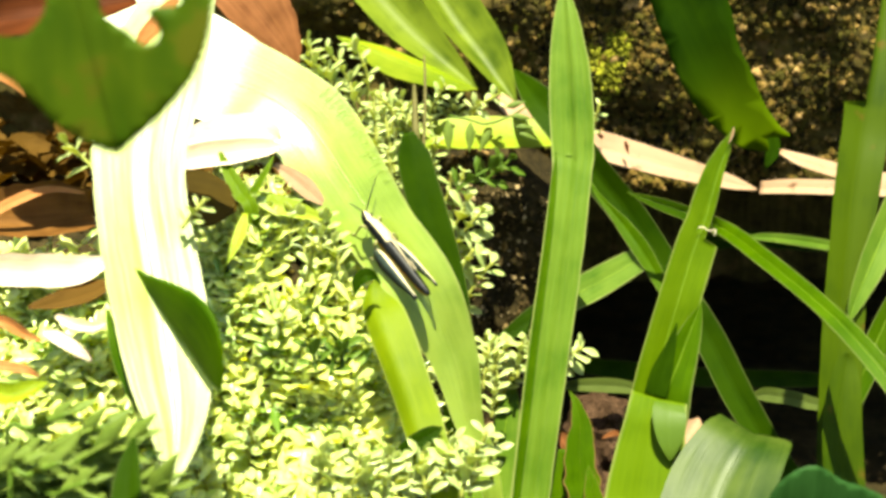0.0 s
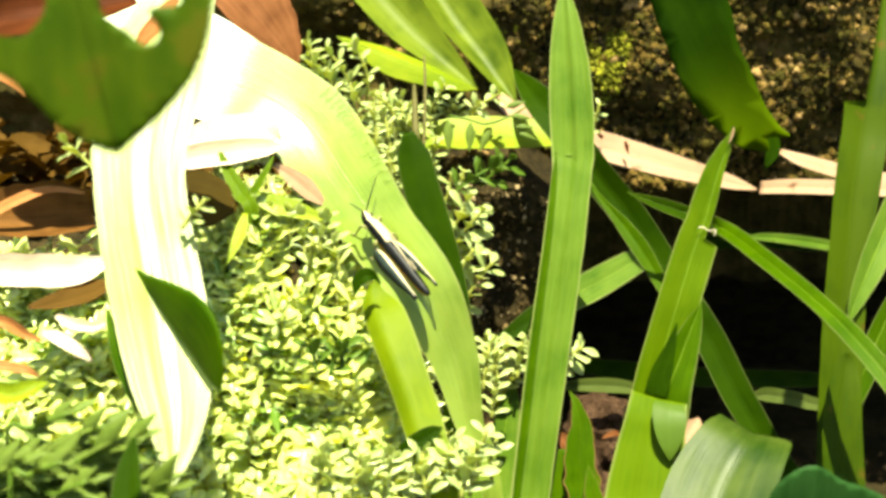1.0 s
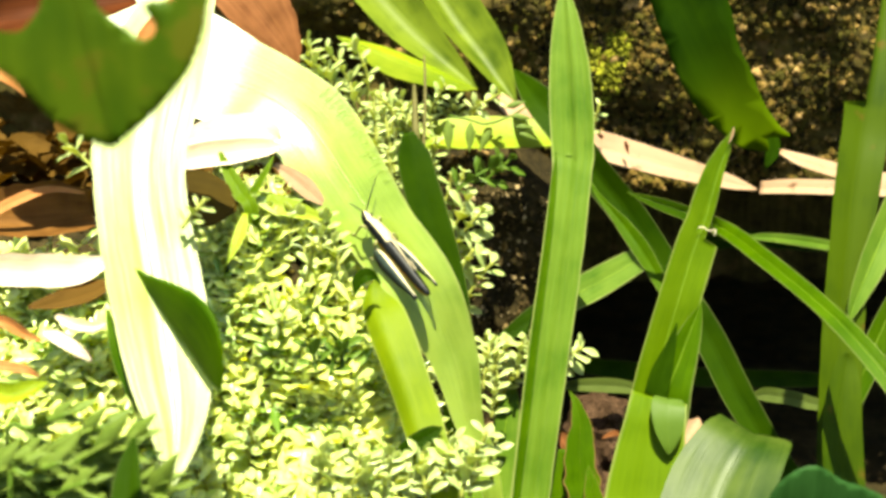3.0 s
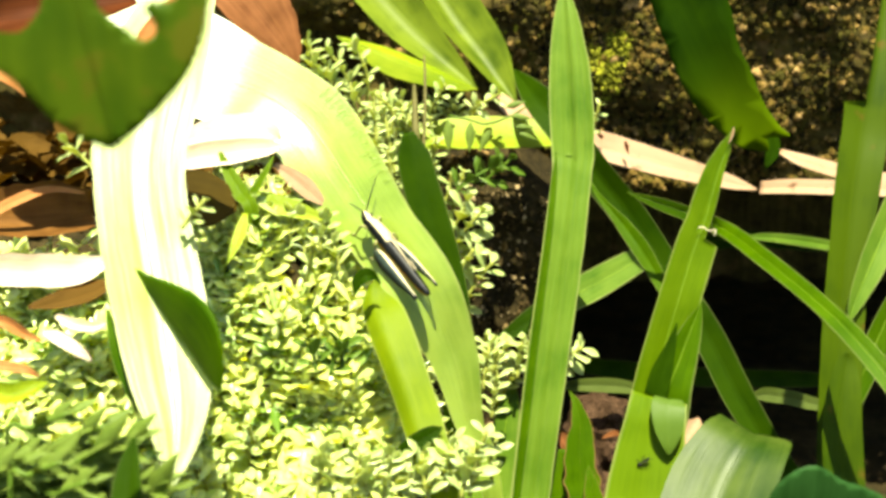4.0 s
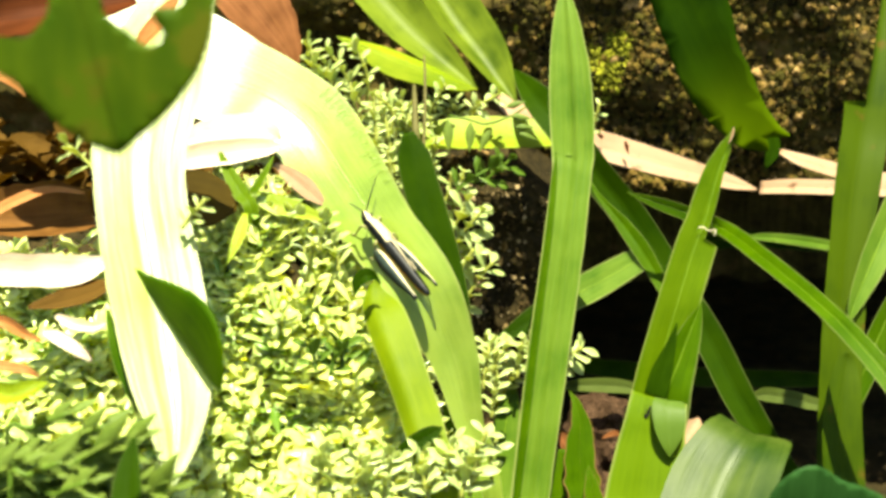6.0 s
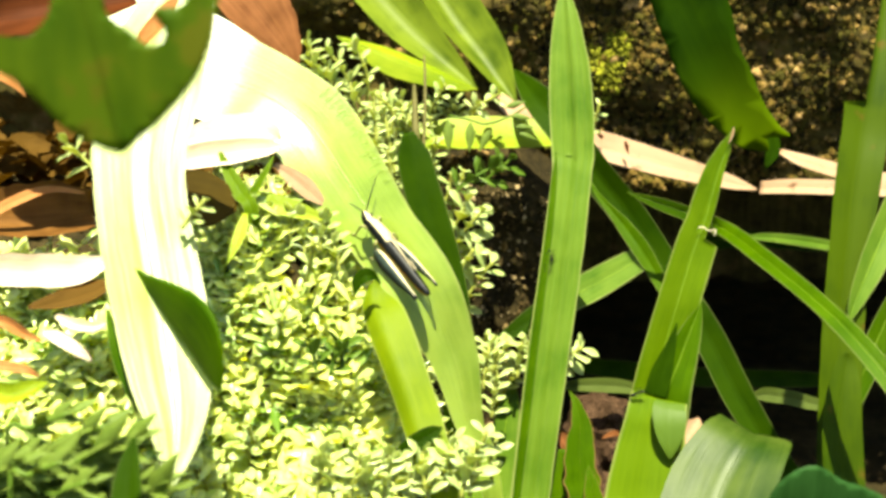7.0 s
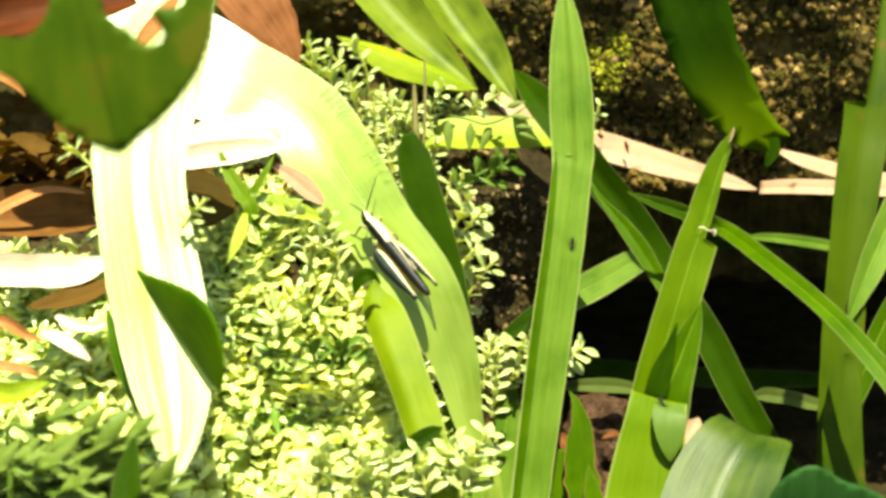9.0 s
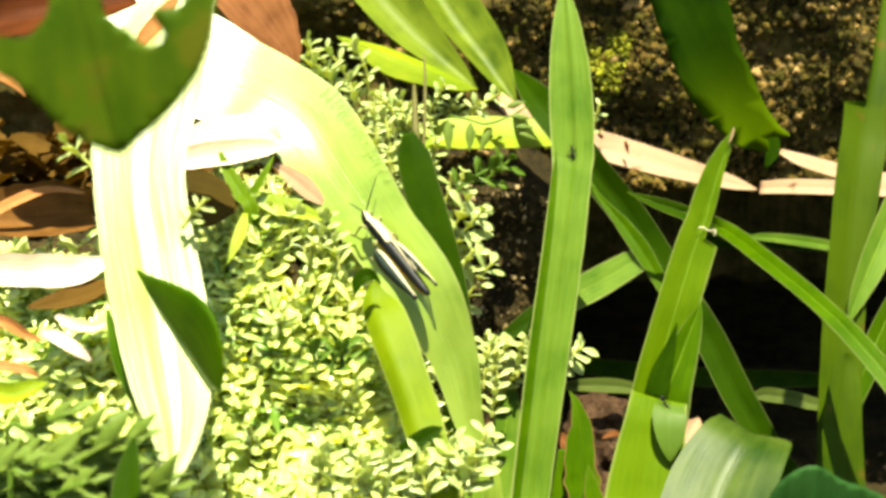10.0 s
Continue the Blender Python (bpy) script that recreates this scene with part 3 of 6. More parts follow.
# pair of clasping blades with the tall pointed tip
tall = grass("tall pointed green grass blade with a torn edge",
    [(0.0448, 0.2506, 0.0494, 0.0099), (0.0474, 0.2552, 0.0619, 0.0101), (0.0498, 0.2588, 0.0719, 0.0101), (0.0528, 0.2624, 0.0819, 0.0101), (0.0558, 0.2652, 0.0923, 0.0100), (0.0582, 0.2679, 0.0998, 0.0098), (0.0600, 0.2697, 0.1048, 0.0096), (0.0615, 0.2710, 0.1083, 0.0090), (0.0627, 0.2724, 0.1123, 0.0090), (0.0640, 0.2740, 0.1167, 0.0082), (0.0653, 0.2755, 0.1206, 0.0066), (0.0671, 0.2771, 0.1250, 0.0040), (0.0684, 0.2784, 0.1288, 0.0001)],
    LIME, fold=0.10, ragged=0.02, seed=11, bite=(0.66, 1.0, 0.30))
torn = [(0.0597, 0.2691, 0.1074, 0.00030), (0.0610, 0.2691, 0.1075, 0.00040), (0.0621, 0.2688, 0.1067, 0.00030), (0.0637, 0.2689, 0.1069, 0.00040), (0.0634, 0.2684, 0.1055, 0.00030)]
part("torn_edge", tube([(*r[:3], r[3] * 0.35) for r in torn], BLEACH, 6, "torn_edge", origin=tall.location), tall, "pale dried torn edge")
dry = [(0.0666, 0.2757, 0.1257, 0.00020), (0.0674, 0.2762, 0.1271, 0.00060), (0.0678, 0.2767, 0.1284, 0.00060), (0.0680, 0.2771, 0.1296, 0.00010)]
part("dry_tip", tube([(*r[:3], r[3] * 0.5) for r in dry], STRAW, 6, "dry_tip", origin=tall.location), tall, "brown dried leaf tip")
clasp = grass("green grass blade clasping a taller blade",
    [(0.0496, 0.2507, 0.0584, 0.0111), (0.0511, 0.2534, 0.0673, 0.0116), (0.0528, 0.2552, 0.0737, 0.0100), (0.0549, 0.2570, 0.0786, 0.0079), (0.0573, 0.2592, 0.0848, 0.0053), (0.0591, 0.2608, 0.0890, 0.0024), (0.0599, 0.2617, 0.0915, 0.0001)],
    GRASS, fold=0.16, seed=12)
# shadow on the left of the clasping blade, laid on as a dark strip
part("shaded_fold", blade_mesh("shaded_fold", [(0.0541, 0.2587, 0.0876, 0.0003), (0.0525, 0.2565, 0.0825, 0.0026), (0.0504, 0.2543, 0.0770, 0.0050), (0.0488, 0.2523, 0.0717, 0.0052)], SHADE, origin=clasp.location, fold=0.05), clasp, "inner side of the fold coloured dark for its shade")
sheath = grass("broad light green grass blade folded over at its top",
    [(0.0437, 0.2298, 0.0477, 0.0184), (0.0445, 0.2348, 0.0557, 0.0175), (0.0462, 0.2401, 0.0644, 0.0154), (0.0476, 0.2438, 0.0702, 0.0137), (0.0488, 0.2477, 0.0737, 0.0128)],
    LIME, fold=0.08, mid=0.53, ragged=0.006, seed=13, facing=(0.0, -0.88, 0.47))
flap = part("folded_tip", blade_mesh("folded_tip", [(0.0507, 0.2443, 0.0740, 0.0062), (0.0503, 0.2423, 0.0730, 0.0073), (0.0502, 0.2402, 0.0709, 0.0071), (0.0502, 0.2386, 0.0683, 0.0056), (0.0502, 0.2375, 0.0660, 0.0031), (0.0502, 0.2369, 0.0639, 0.0004)], FLAP, origin=sheath.location, facing=(-0.05, -0.80, 0.58), fold=0.06), sheath, "pale green folded leaf tip hanging down")

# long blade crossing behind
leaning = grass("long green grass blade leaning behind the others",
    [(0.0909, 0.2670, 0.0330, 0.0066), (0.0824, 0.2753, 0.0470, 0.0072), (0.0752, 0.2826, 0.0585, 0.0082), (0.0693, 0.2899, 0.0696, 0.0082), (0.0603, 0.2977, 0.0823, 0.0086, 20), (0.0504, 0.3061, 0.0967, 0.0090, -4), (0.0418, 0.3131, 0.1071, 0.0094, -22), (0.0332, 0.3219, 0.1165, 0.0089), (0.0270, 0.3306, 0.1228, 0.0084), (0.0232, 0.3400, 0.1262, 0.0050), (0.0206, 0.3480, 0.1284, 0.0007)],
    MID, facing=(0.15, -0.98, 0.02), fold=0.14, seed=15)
# the lit half of the twist, added as a strip of brighter green
part("turned_margin", blade_mesh("turned_margin", [(0.0392, 0.3087, 0.1066, 0.0003), (0.0404, 0.3057, 0.1044, 0.0012), (0.0436, 0.3014, 0.1013, 0.0022), (0.0469, 0.2981, 0.0979, 0.0038), (0.0503, 0.2934, 0.0940, 0.0045), (0.0537, 0.2895, 0.0890, 0.0040), (0.0570, 0.2841, 0.0831, 0.0026), (0.0596, 0.2791, 0.0781, 0.0004)], GRASS, origin=leaning.location, facing=(-0.3, -0.9, 0.3), fold=0.1, ragged=0.05, seed=5), leaning, "margin turned outwards, coloured lighter for the light on it")
grass("pale green grass blade hanging over the bank",
    [(-0.0113, 0.4008, 0.1550, 0.0153), (-0.0040, 0.3950, 0.1450, 0.0167), (0.0043, 0.3867, 0.1338, 0.0172), (0.0113, 0.3787, 0.1264, 0.0149), (0.0172, 0.3719, 0.1196, 0.0095), (0.0225, 0.3658, 0.1146, 0.0005)],
    BANDED, facing=(0.25, -0.75, 0.6), fold=0.42, seed=14, root=False, ribs=0.02, waves=2)
grass("broad pale green grass blade hanging with its tip down",
    [(-0.0291, 0.3871, 0.1583, 0.0154), (-0.0213, 0.3808, 0.1470, 0.0161), (-0.0107, 0.3737, 0.1361, 0.0149), (-0.0007, 0.3675, 0.1278, 0.0096), (0.0061, 0.3625, 0.1230, 0.0048), (0.0100, 0.3595, 0.1205, 0.0003)],
    BANDED, facing=(-0.2, -0.65, 0.75), fold=0.3, root=False, seed=16, ribs=0.03, waves=2)
grass("narrow yellow-green grass blade lying across",
    [(0.0104, 0.3565, 0.1210, 0.0005), (0.0047, 0.3550, 0.1229, 0.0043), (-0.0040, 0.3533, 0.1270, 0.0083), (-0.0138, 0.3516, 0.1311, 0.0102), (-0.0211, 0.3506, 0.1341, 0.0075), (-0.0263, 0.3493, 0.1363, 0.0039), (-0.0305, 0.3488, 0.1380, 0.0003)],
    YELLOW, facing=(0.05, -0.6, 0.8), fold=-0.24, root=False, seed=17)
grass("bright yellow grass blade lying on the bank",
    [(0.0386, 0.3422, 0.1111, 0.0082), (0.0311, 0.3411, 0.1110, 0.0101), (0.0188, 0.3402, 0.1114, 0.0120), (0.0058, 0.3382, 0.1118, 0.0123), (-0.0055, 0.3359, 0.1112, 0.0093), (-0.0135, 0.3343, 0.1098, 0.0045), (-0.0185, 0.3330, 0.1091, 0.0003)],
    YELLOW, facing=(0, -0.55, 0.83), fold=0.06, root=False, seed=18, ribs=0.015, waves=2)
straw = grass("dry straw-coloured grass blade lying along the ledge",
    [(0.0175, 0.3852, 0.1123, 0.0036), (0.0261, 0.3759, 0.1071, 0.0086), (0.0379, 0.3674, 0.1042, 0.0091), (0.0555, 0.3655, 0.0989, 0.0097), (0.0734, 0.3657, 0.0937, 0.0081), (0.0902, 0.3681, 0.0886, 0.0050), (0.0996, 0.3692, 0.0857, 0.0007)],
    STRAW, facing=(0, -0.75, 0.65), fold=0.08, root=False, seed=19, ragged=0.03)
for rows in ([(0.0558, 0.3623, 0.1034, 0.00020), (0.0563, 0.3616, 0.1021, 0.00060), (0.0565, 0.3609, 0.1009, 0.00040), (0.0568, 0.3603, 0.1000, 0.00020)], [(0.0476, 0.3641, 0.1054, 0.00030), (0.0485, 0.3636, 0.1046, 0.00070), (0.0493, 0.3633, 0.1042, 0.00030)]):
    part("blemish", tube(rows, RUST, 6, "blemish", origin=straw.location), straw, "small dark blemish")
grass("dry pale grass stalk lying on the ledge",
    [(0.1003, 0.3684, 0.0865, 0.0043), (0.1087, 0.3637, 0.0883, 0.0049), (0.1208, 0.3579, 0.0897, 0.0049), (0.1387, 0.3500, 0.0914, 0.0044), (0.1497, 0.3441, 0.0927, 0.0017)],
    STRAW, facing=(0, -0.8, 0.6), fold=0.1, root=False, seed=20)
grass("dry brown grass blade leaning on the ledge",
    [(0.1085, 0.3791, 0.0955, 0.0018), (0.1146, 0.3742, 0.0937, 0.0047), (0.1252, 0.3672, 0.0920, 0.0053), (0.1389, 0.3604, 0.0909, 0.0049), (0.1488, 0.3542, 0.0914, 0.0014)],
    STRAW, facing=(0, -0.7, 0.7), fold=0.1, root=False, seed=21)

# leaf at the wall, its shade put into a darker green
grass("leaf behind a torn one, coloured dark for the shade", [(0.0881, 0.3257, 0.1183, 0.0028), (0.0896, 0.3242, 0.1142, 0.0047), (0.0902, 0.3229, 0.1107, 0.0040), (0.0884, 0.3214, 0.1066, 0.0005)], SHADE, root=False, seed=23, name="hanging_leaf", category="leaf", group="")
# shade on this blade comes from its darker material
grass("grass blade coloured dark green for the shade",
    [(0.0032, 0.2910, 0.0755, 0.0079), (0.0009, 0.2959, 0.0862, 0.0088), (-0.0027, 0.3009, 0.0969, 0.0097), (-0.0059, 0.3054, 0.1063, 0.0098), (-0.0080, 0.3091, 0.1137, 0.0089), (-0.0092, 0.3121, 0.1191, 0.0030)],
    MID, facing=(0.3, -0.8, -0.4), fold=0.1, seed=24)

# thin arching blade
grass("thin green grass blade arching sideways with a pointed tip",
    [(0.0965, 0.1975, 0.0818, 0.0046), (0.0890, 0.2066, 0.0923, 0.0045), (0.0830, 0.2167, 0.0995, 0.0042), (0.0776, 0.2300, 0.1038, 0.0039), (0.0710, 0.2510, 0.1061, 0.0041), (0.0672, 0.2736, 0.1052, 0.0042), (0.0601, 0.2805, 0.1068, 0.0038), (0.0521, 0.2844, 0.1087, 0.0028), (0.0454, 0.2867, 0.1105, 0.0003)],
    GRASS, facing=(0.2, -0.97, -0.02), fold=0.10, seed=25)
grass("pale green grass blade lying over the hollow",
    [(0.0289, 0.3262, 0.0613, 0.0066), (0.0355, 0.3275, 0.0649, 0.0089), (0.0452, 0.3284, 0.0702, 0.0092), (0.0549, 0.3294, 0.0758, 0.0078), (0.0597, 0.3298, 0.0784, 0.0059)],
    PALE, facing=(-0.15, -0.75, 0.65), fold=0.05, root=False, seed=26)

# blades at the near edge
grass("tall olive green grass blade",
    [(0.0836, 0.2212, 0.0533, 0.0091), (0.0841, 0.2274, 0.0647, 0.0094), (0.0851, 0.2354, 0.0808, 0.0092), (0.0867, 0.2435, 0.0972, 0.0091), (0.0889, 0.2508, 0.1115, 0.0094), (0.0913, 0.2578, 0.1248, 0.0102), (0.0934, 0.2628, 0.1325, 0.0105), (0.0947, 0.2663, 0.1394, 0.0111), (0.0962, 0.2695, 0.1451, 0.0106), (0.0983, 0.2749, 0.1542, 0.0097), (0.1005, 0.2804, 0.1635, 0.0085)],
    OLIVE, fold=0.12, seed=27, ragged=0.02, steps=9, bite=(0.805, 0.16, 1.0))
grass("short olive grass blade with a rounded end",
    [(0.0838, 0.2160, 0.0568, 0.0082), (0.0832, 0.2209, 0.0672, 0.0085), (0.0830, 0.2258, 0.0778, 0.0083), (0.0838, 0.2295, 0.0851, 0.0071), (0.0849, 0.2325, 0.0902, 0.0036), (0.0851, 0.2332, 0.0922, 0.0007)],
    OLIVE, fold=0.12, seed=28)
grass("yellowing grass blade beside a taller one",
    [(0.1065, 0.2600, 0.1307, 0.0045), (0.1008, 0.2546, 0.1219, 0.0062), (0.0965, 0.2503, 0.1143, 0.0066), (0.0923, 0.2459, 0.1067, 0.0059), (0.0889, 0.2425, 0.1002, 0.0036), (0.0869, 0.2401, 0.0952, 0.0002)],
    PALE, fold=0.2, seed=29, root=False)
grass("green grass blade leaning from the clump", [(0.0892, 0.2418, 0.0691, 0.0030), (0.0919, 0.2444, 0.0762, 0.0045), (0.0955, 0.2474, 0.0845, 0.0058), (0.0995, 0.2505, 0.0928, 0.0056), (0.1043, 0.2539, 0.1023, 0.0030), (0.1068, 0.2556, 0.1071, 0.0003)], GRASS, fold=0.15, seed=30)
grass("broad glossy pale green leaf bending forward",
    [(0.0527, 0.2130, 0.0513, 0.0226), (0.0561, 0.2205, 0.0573, 0.0226), (0.0594, 0.2267, 0.0626, 0.0220), (0.0631, 0.2314, 0.0669, 0.0205), (0.0664, 0.2355, 0.0692, 0.0185), (0.0692, 0.2406, 0.0687, 0.0166)],
    GLOSSY, facing=(-0.2, -0.6, 0.8), fold=0.10, seed=31, cross=12, name="broad_leaf", category="leaf", group="", root=False)

# small blades between the clumps
grass("small green blade with bitten edges",
    [(0.0357, 0.2586, 0.0334, 0.0078), (0.0344, 0.2628, 0.0420, 0.0087), (0.0339, 0.2666, 0.0494, 0.0070), (0.0343, 0.2699, 0.0555, 0.0051), (0.0333, 0.2724, 0.0597, 0.0025), (0.0317, 0.2745, 0.0623, 0.0003)],
    BITTEN, fold=0.12, ragged=0.3, seed=32)
grass("small bitten green blade", [(0.0290, 0.2612, 0.0317, 0.0065), (0.0294, 0.2645, 0.0378, 0.0071), (0.0300, 0.2678, 0.0439, 0.0057), (0.0298, 0.2703, 0.0481, 0.0017)], BITTEN, fold=0.1, ragged=0.25, seed=33)
grass("small green blade with a brown edge", [(0.0378, 0.2556, 0.0338, 0.0055), (0.0371, 0.2588, 0.0397, 0.0050), (0.0362, 0.2616, 0.0444, 0.0028), (0.0357, 0.2636, 0.0471, 0.0004)], BITTEN, fold=0.1, ragged=0.2, seed=34)
grass("pale blade standing behind the upright one", [(0.0125, 0.2620, 0.0280, 0.0071), (0.0137, 0.2681, 0.0389, 0.0074), (0.0155, 0.2742, 0.0500, 0.0069), (0.0170, 0.2781, 0.0576, 0.0049), (0.0179, 0.2810, 0.0628, 0.0004)], PALE, fold=0.1, seed=35)
grass("green blade beside the arching one", [(0.0077, 0.2443, 0.0380, 0.0048), (0.0072, 0.2488, 0.0474, 0.0045), (0.0061, 0.2524, 0.0544, 0.0029), (0.0051, 0.2551, 0.0589, 0.0005)], PALE, fold=0.1, seed=36)
grass("dark green leaf among the herbs", [(-0.0113, 0.2272, 0.0700, 0.0004), (-0.0083, 0.2297, 0.0708, 0.0031), (-0.0051, 0.2312, 0.0721, 0.0041), (-0.0023, 0.2327, 0.0732, 0.0032), (-0.0002, 0.2339, 0.0738, 0.0005)], MID, facing=(0.3, -0.8, 0.5), fold=0.1, root=False, seed=37)
grass("short green blade among the herbs", [(-0.0480, 0.1595, 0.0943, 0.0052), (-0.0487, 0.1636, 0.0997, 0.0049), (-0.0489, 0.1670, 0.1032, 0.0035), (-0.0487, 0.1702, 0.1064, 0.0007)], MID, fold=0.15, seed=38)
grass("fine green blade among the herbs", [(-0.0450, 0.2726, 0.1097, 0.0035), (-0.0480, 0.2761, 0.1136, 0.0040), (-0.0512, 0.2797, 0.1177, 0.0030), (-0.0543, 0.2846, 0.1224, 0.0004)], LIME, facing=(0, -0.75, 0.65), fold=0.15, seed=39)
grass("curved green blade on the bank", [(-0.0287, 0.2769, 0.1071, 0.0019), (-0.0357, 0.2766, 0.1092, 0.0046), (-0.0424, 0.2772, 0.1108, 0.0049), (-0.0480, 0.2783, 0.1110, 0.0033), (-0.0522, 0.2790, 0.1099, 0.0005)], YELLOW, facing=(0, -0.7, 0.7), fold=0.15, root=False, seed=40)
grass("short green blade leaning among the herbs", [(-0.0468, 0.2740, 0.1107, 0.0016), (-0.0444, 0.2755, 0.1148, 0.0021), (-0.0416, 0.2781, 0.1192, 0.0013), (-0.0404, 0.2801, 0.1217, 0.0003)], LIME, facing=(0, -0.75, 0.65), fold=0.15, root=False, seed=41)
grass("yellowing short blade among the herbs", [(-0.0461, 0.2697, 0.1107, 0.0013), (-0.0467, 0.2665, 0.1076, 0.0029), (-0.0480, 0.2632, 0.1044, 0.0023), (-0.0498, 0.2599, 0.1012, 0.0004)], YELLOW, facing=(0, -0.75, 0.65), fold=0.15, root=False, seed=42)
# shaded underside of the drooping leaf, added as a darker strip behind it
grass("green strip standing for the drooping leaf's shaded underside", [(-0.0623, 0.2085, 0.1122, 0.0006), (-0.0604, 0.2048, 0.1079, 0.0025), (-0.0589, 0.2022, 0.1034, 0.0025), (-0.0571, 0.1997, 0.0995, 0.0014), (-0.0554, 0.1974, 0.0961, 0.0003)], GRASS, facing=(-0.3, -0.8, 0.5), fold=0.1, root=False, seed=45)
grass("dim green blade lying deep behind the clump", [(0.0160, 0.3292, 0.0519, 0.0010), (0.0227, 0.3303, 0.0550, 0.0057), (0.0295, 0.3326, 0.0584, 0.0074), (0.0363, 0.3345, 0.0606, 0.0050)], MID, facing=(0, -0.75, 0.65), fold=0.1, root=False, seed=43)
for n, rows in enumerate((
        [(0.0869, 0.3484, 0.0756, 0.0005), (0.0960, 0.3508, 0.0762, 0.0021), (0.1072, 0.3534, 0.0745, 0.0031), (0.1221, 0.3555, 0.0715, 0.0032), (0.1369, 0.3568, 0.0694, 0.0021)],
        [(0.0297, 0.2866, 0.0575, 0.0018), (0.0378, 0.2867, 0.0579, 0.0035), (0.0452, 0.2866, 0.0577, 0.0038), (0.0526, 0.2862, 0.0567, 0.0024)],
        [(0.0854, 0.3035, 0.0456, 0.0009), (0.0891, 0.3038, 0.0465, 0.0038), (0.0951, 0.3036, 0.0458, 0.0041), (0.1014, 0.3031, 0.0444, 0.0038), (0.1124, 0.3022, 0.0421, 0.0022)])):
    grass("pale green grass blade lying across the hollow", rows, DIM if n else PALE, facing=(0, -0.9, 0.35), fold=0.1, root=False, seed=50 + n)


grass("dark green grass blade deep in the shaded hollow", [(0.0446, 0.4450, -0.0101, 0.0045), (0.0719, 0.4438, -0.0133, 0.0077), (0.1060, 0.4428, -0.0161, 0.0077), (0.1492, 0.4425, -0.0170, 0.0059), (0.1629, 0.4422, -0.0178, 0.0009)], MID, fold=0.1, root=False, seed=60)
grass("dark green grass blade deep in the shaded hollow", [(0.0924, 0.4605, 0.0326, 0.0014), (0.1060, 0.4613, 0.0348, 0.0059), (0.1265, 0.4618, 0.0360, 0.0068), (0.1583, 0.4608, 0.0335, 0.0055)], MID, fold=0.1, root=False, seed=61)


# ---- broad and dead leaves ----
def outline_leaf(name, label, centre, right, up, outline, mat, bulge=0.05, teeth=0.0, category="leaf"):
    """A flat-grown leaf inside an outline of (right, up) pairs, gently domed, with thickness and a fine toothed margin."""
    right, up = Vector(right).normalized(), Vector(up).normalized()
    out = right.cross(up)
    rim = curve_points(list(outline) + [outline[0]], 6)[:-1]
    size = float(np.abs(rim).max())
    pts = [Vector((float(a) * (1 + teeth * (i % 2)), float(b) * (1 + teeth * (i % 2)))) for i, (a, b) in enumerate(rim)]
    n = len(pts)
    step = size / 9
    inner = [Vector((i * step + 0.3 * step * (j % 2), j * step)) for i in range(-12, 13) for j in range(-12, 13)]
    edges = [(i, (i + 1) % n) for i in range(n)]
    co, _, tris, _, _, _ = delaunay_2d_cdt(pts + inner, edges, [], 1, 1e-7)
    k = len(co)
    verts, uvs = [], []
    for side in (1, -1):
        for c in co:
            r = c.length / size
            h = bulge * size * (1 - r * r) + 0.025 * size * noise.noise((c.x * 60, c.y * 60, 3)) - 0.04 * size * math.exp(-(c.x / (0.06 * size)) ** 2)
            verts.append(right * c.x + up * c.y + out * (h + side * 0.00015))
            uvs.append((c.x / size * 0.5 + 0.5, c.y / size))
    faces = [tuple(t) for t in tris] + [tuple(k + i for i in t[::-1]) for t in tris]
    seen = {}
    for t in tris:
        for a, b in zip(t, (*t[1:], t[0])):
            seen[(a, b)] = 1
    faces += [(b, a, k + a, k + b) for a, b in seen if (b, a) not in seen]
    ob = new(name, mesh_of(name, verts, faces, [mat], None, uvs))
    ob.location = centre
    return tagged(ob, label, category)


def vein(ob, right, up, a, b, width, mat):
    """A raised vein on an outline leaf, from a to b in the leaf's own plane."""
    right, up = Vector(right).normalized(), Vector(up).normalized()
    out = right.cross(up)
    rows = []
    for t in (0.0, 0.35, 0.7, 1.0):
        x, y = a[0] + (b[0] - a[0]) * t, a[1] + (b[1] - a[1]) * t
        rows.append((*(right * x + up * y + out * 0.0006), width * (1 - 0.8 * t)))
    part("vein", tube(rows, mat, 6, "vein", up=out), ob, "slightly raised leaf vein")


# leaf at the wall; its shaded top and sunlit end are in the colour
outline_leaf("hanging_leaf", "hanging leaf with a torn end, shaded top and sunlit end put in its colour", (0.0697, 0.3118, 0.1386), (0.8854, -0.0000, 0.4648), (-0.4557, 0.1976, 0.8680),
    [(-0.0069, 0.0411), (-0.0071, 0.0325), (-0.0075, 0.0240), (-0.0087, 0.0158), (-0.0093, 0.0080), (-0.0100, -0.0006), (-0.0096, -0.0066), (-0.0084, -0.0118), (-0.0068, -0.0166), (-0.0051, -0.0204), (-0.0032, -0.0240), (0.0001, -0.0264), (0.0023, -0.0276), (0.0031, -0.0261), (0.0037, -0.0244), (0.0062, -0.0255), (0.0090, -0.0266), (0.0078, -0.0234), (0.0069, -0.0193), (0.0065, -0.0149), (0.0068, -0.0099), (0.0071, -0.0057), (0.0069, -0.0021), (0.0073, 0.0025), (0.0090, 0.0091), (0.0100, 0.0181), (0.0108, 0.0271), (0.0101, 0.0338), (0.0019, 0.0381)], LIT_END, 0.05)

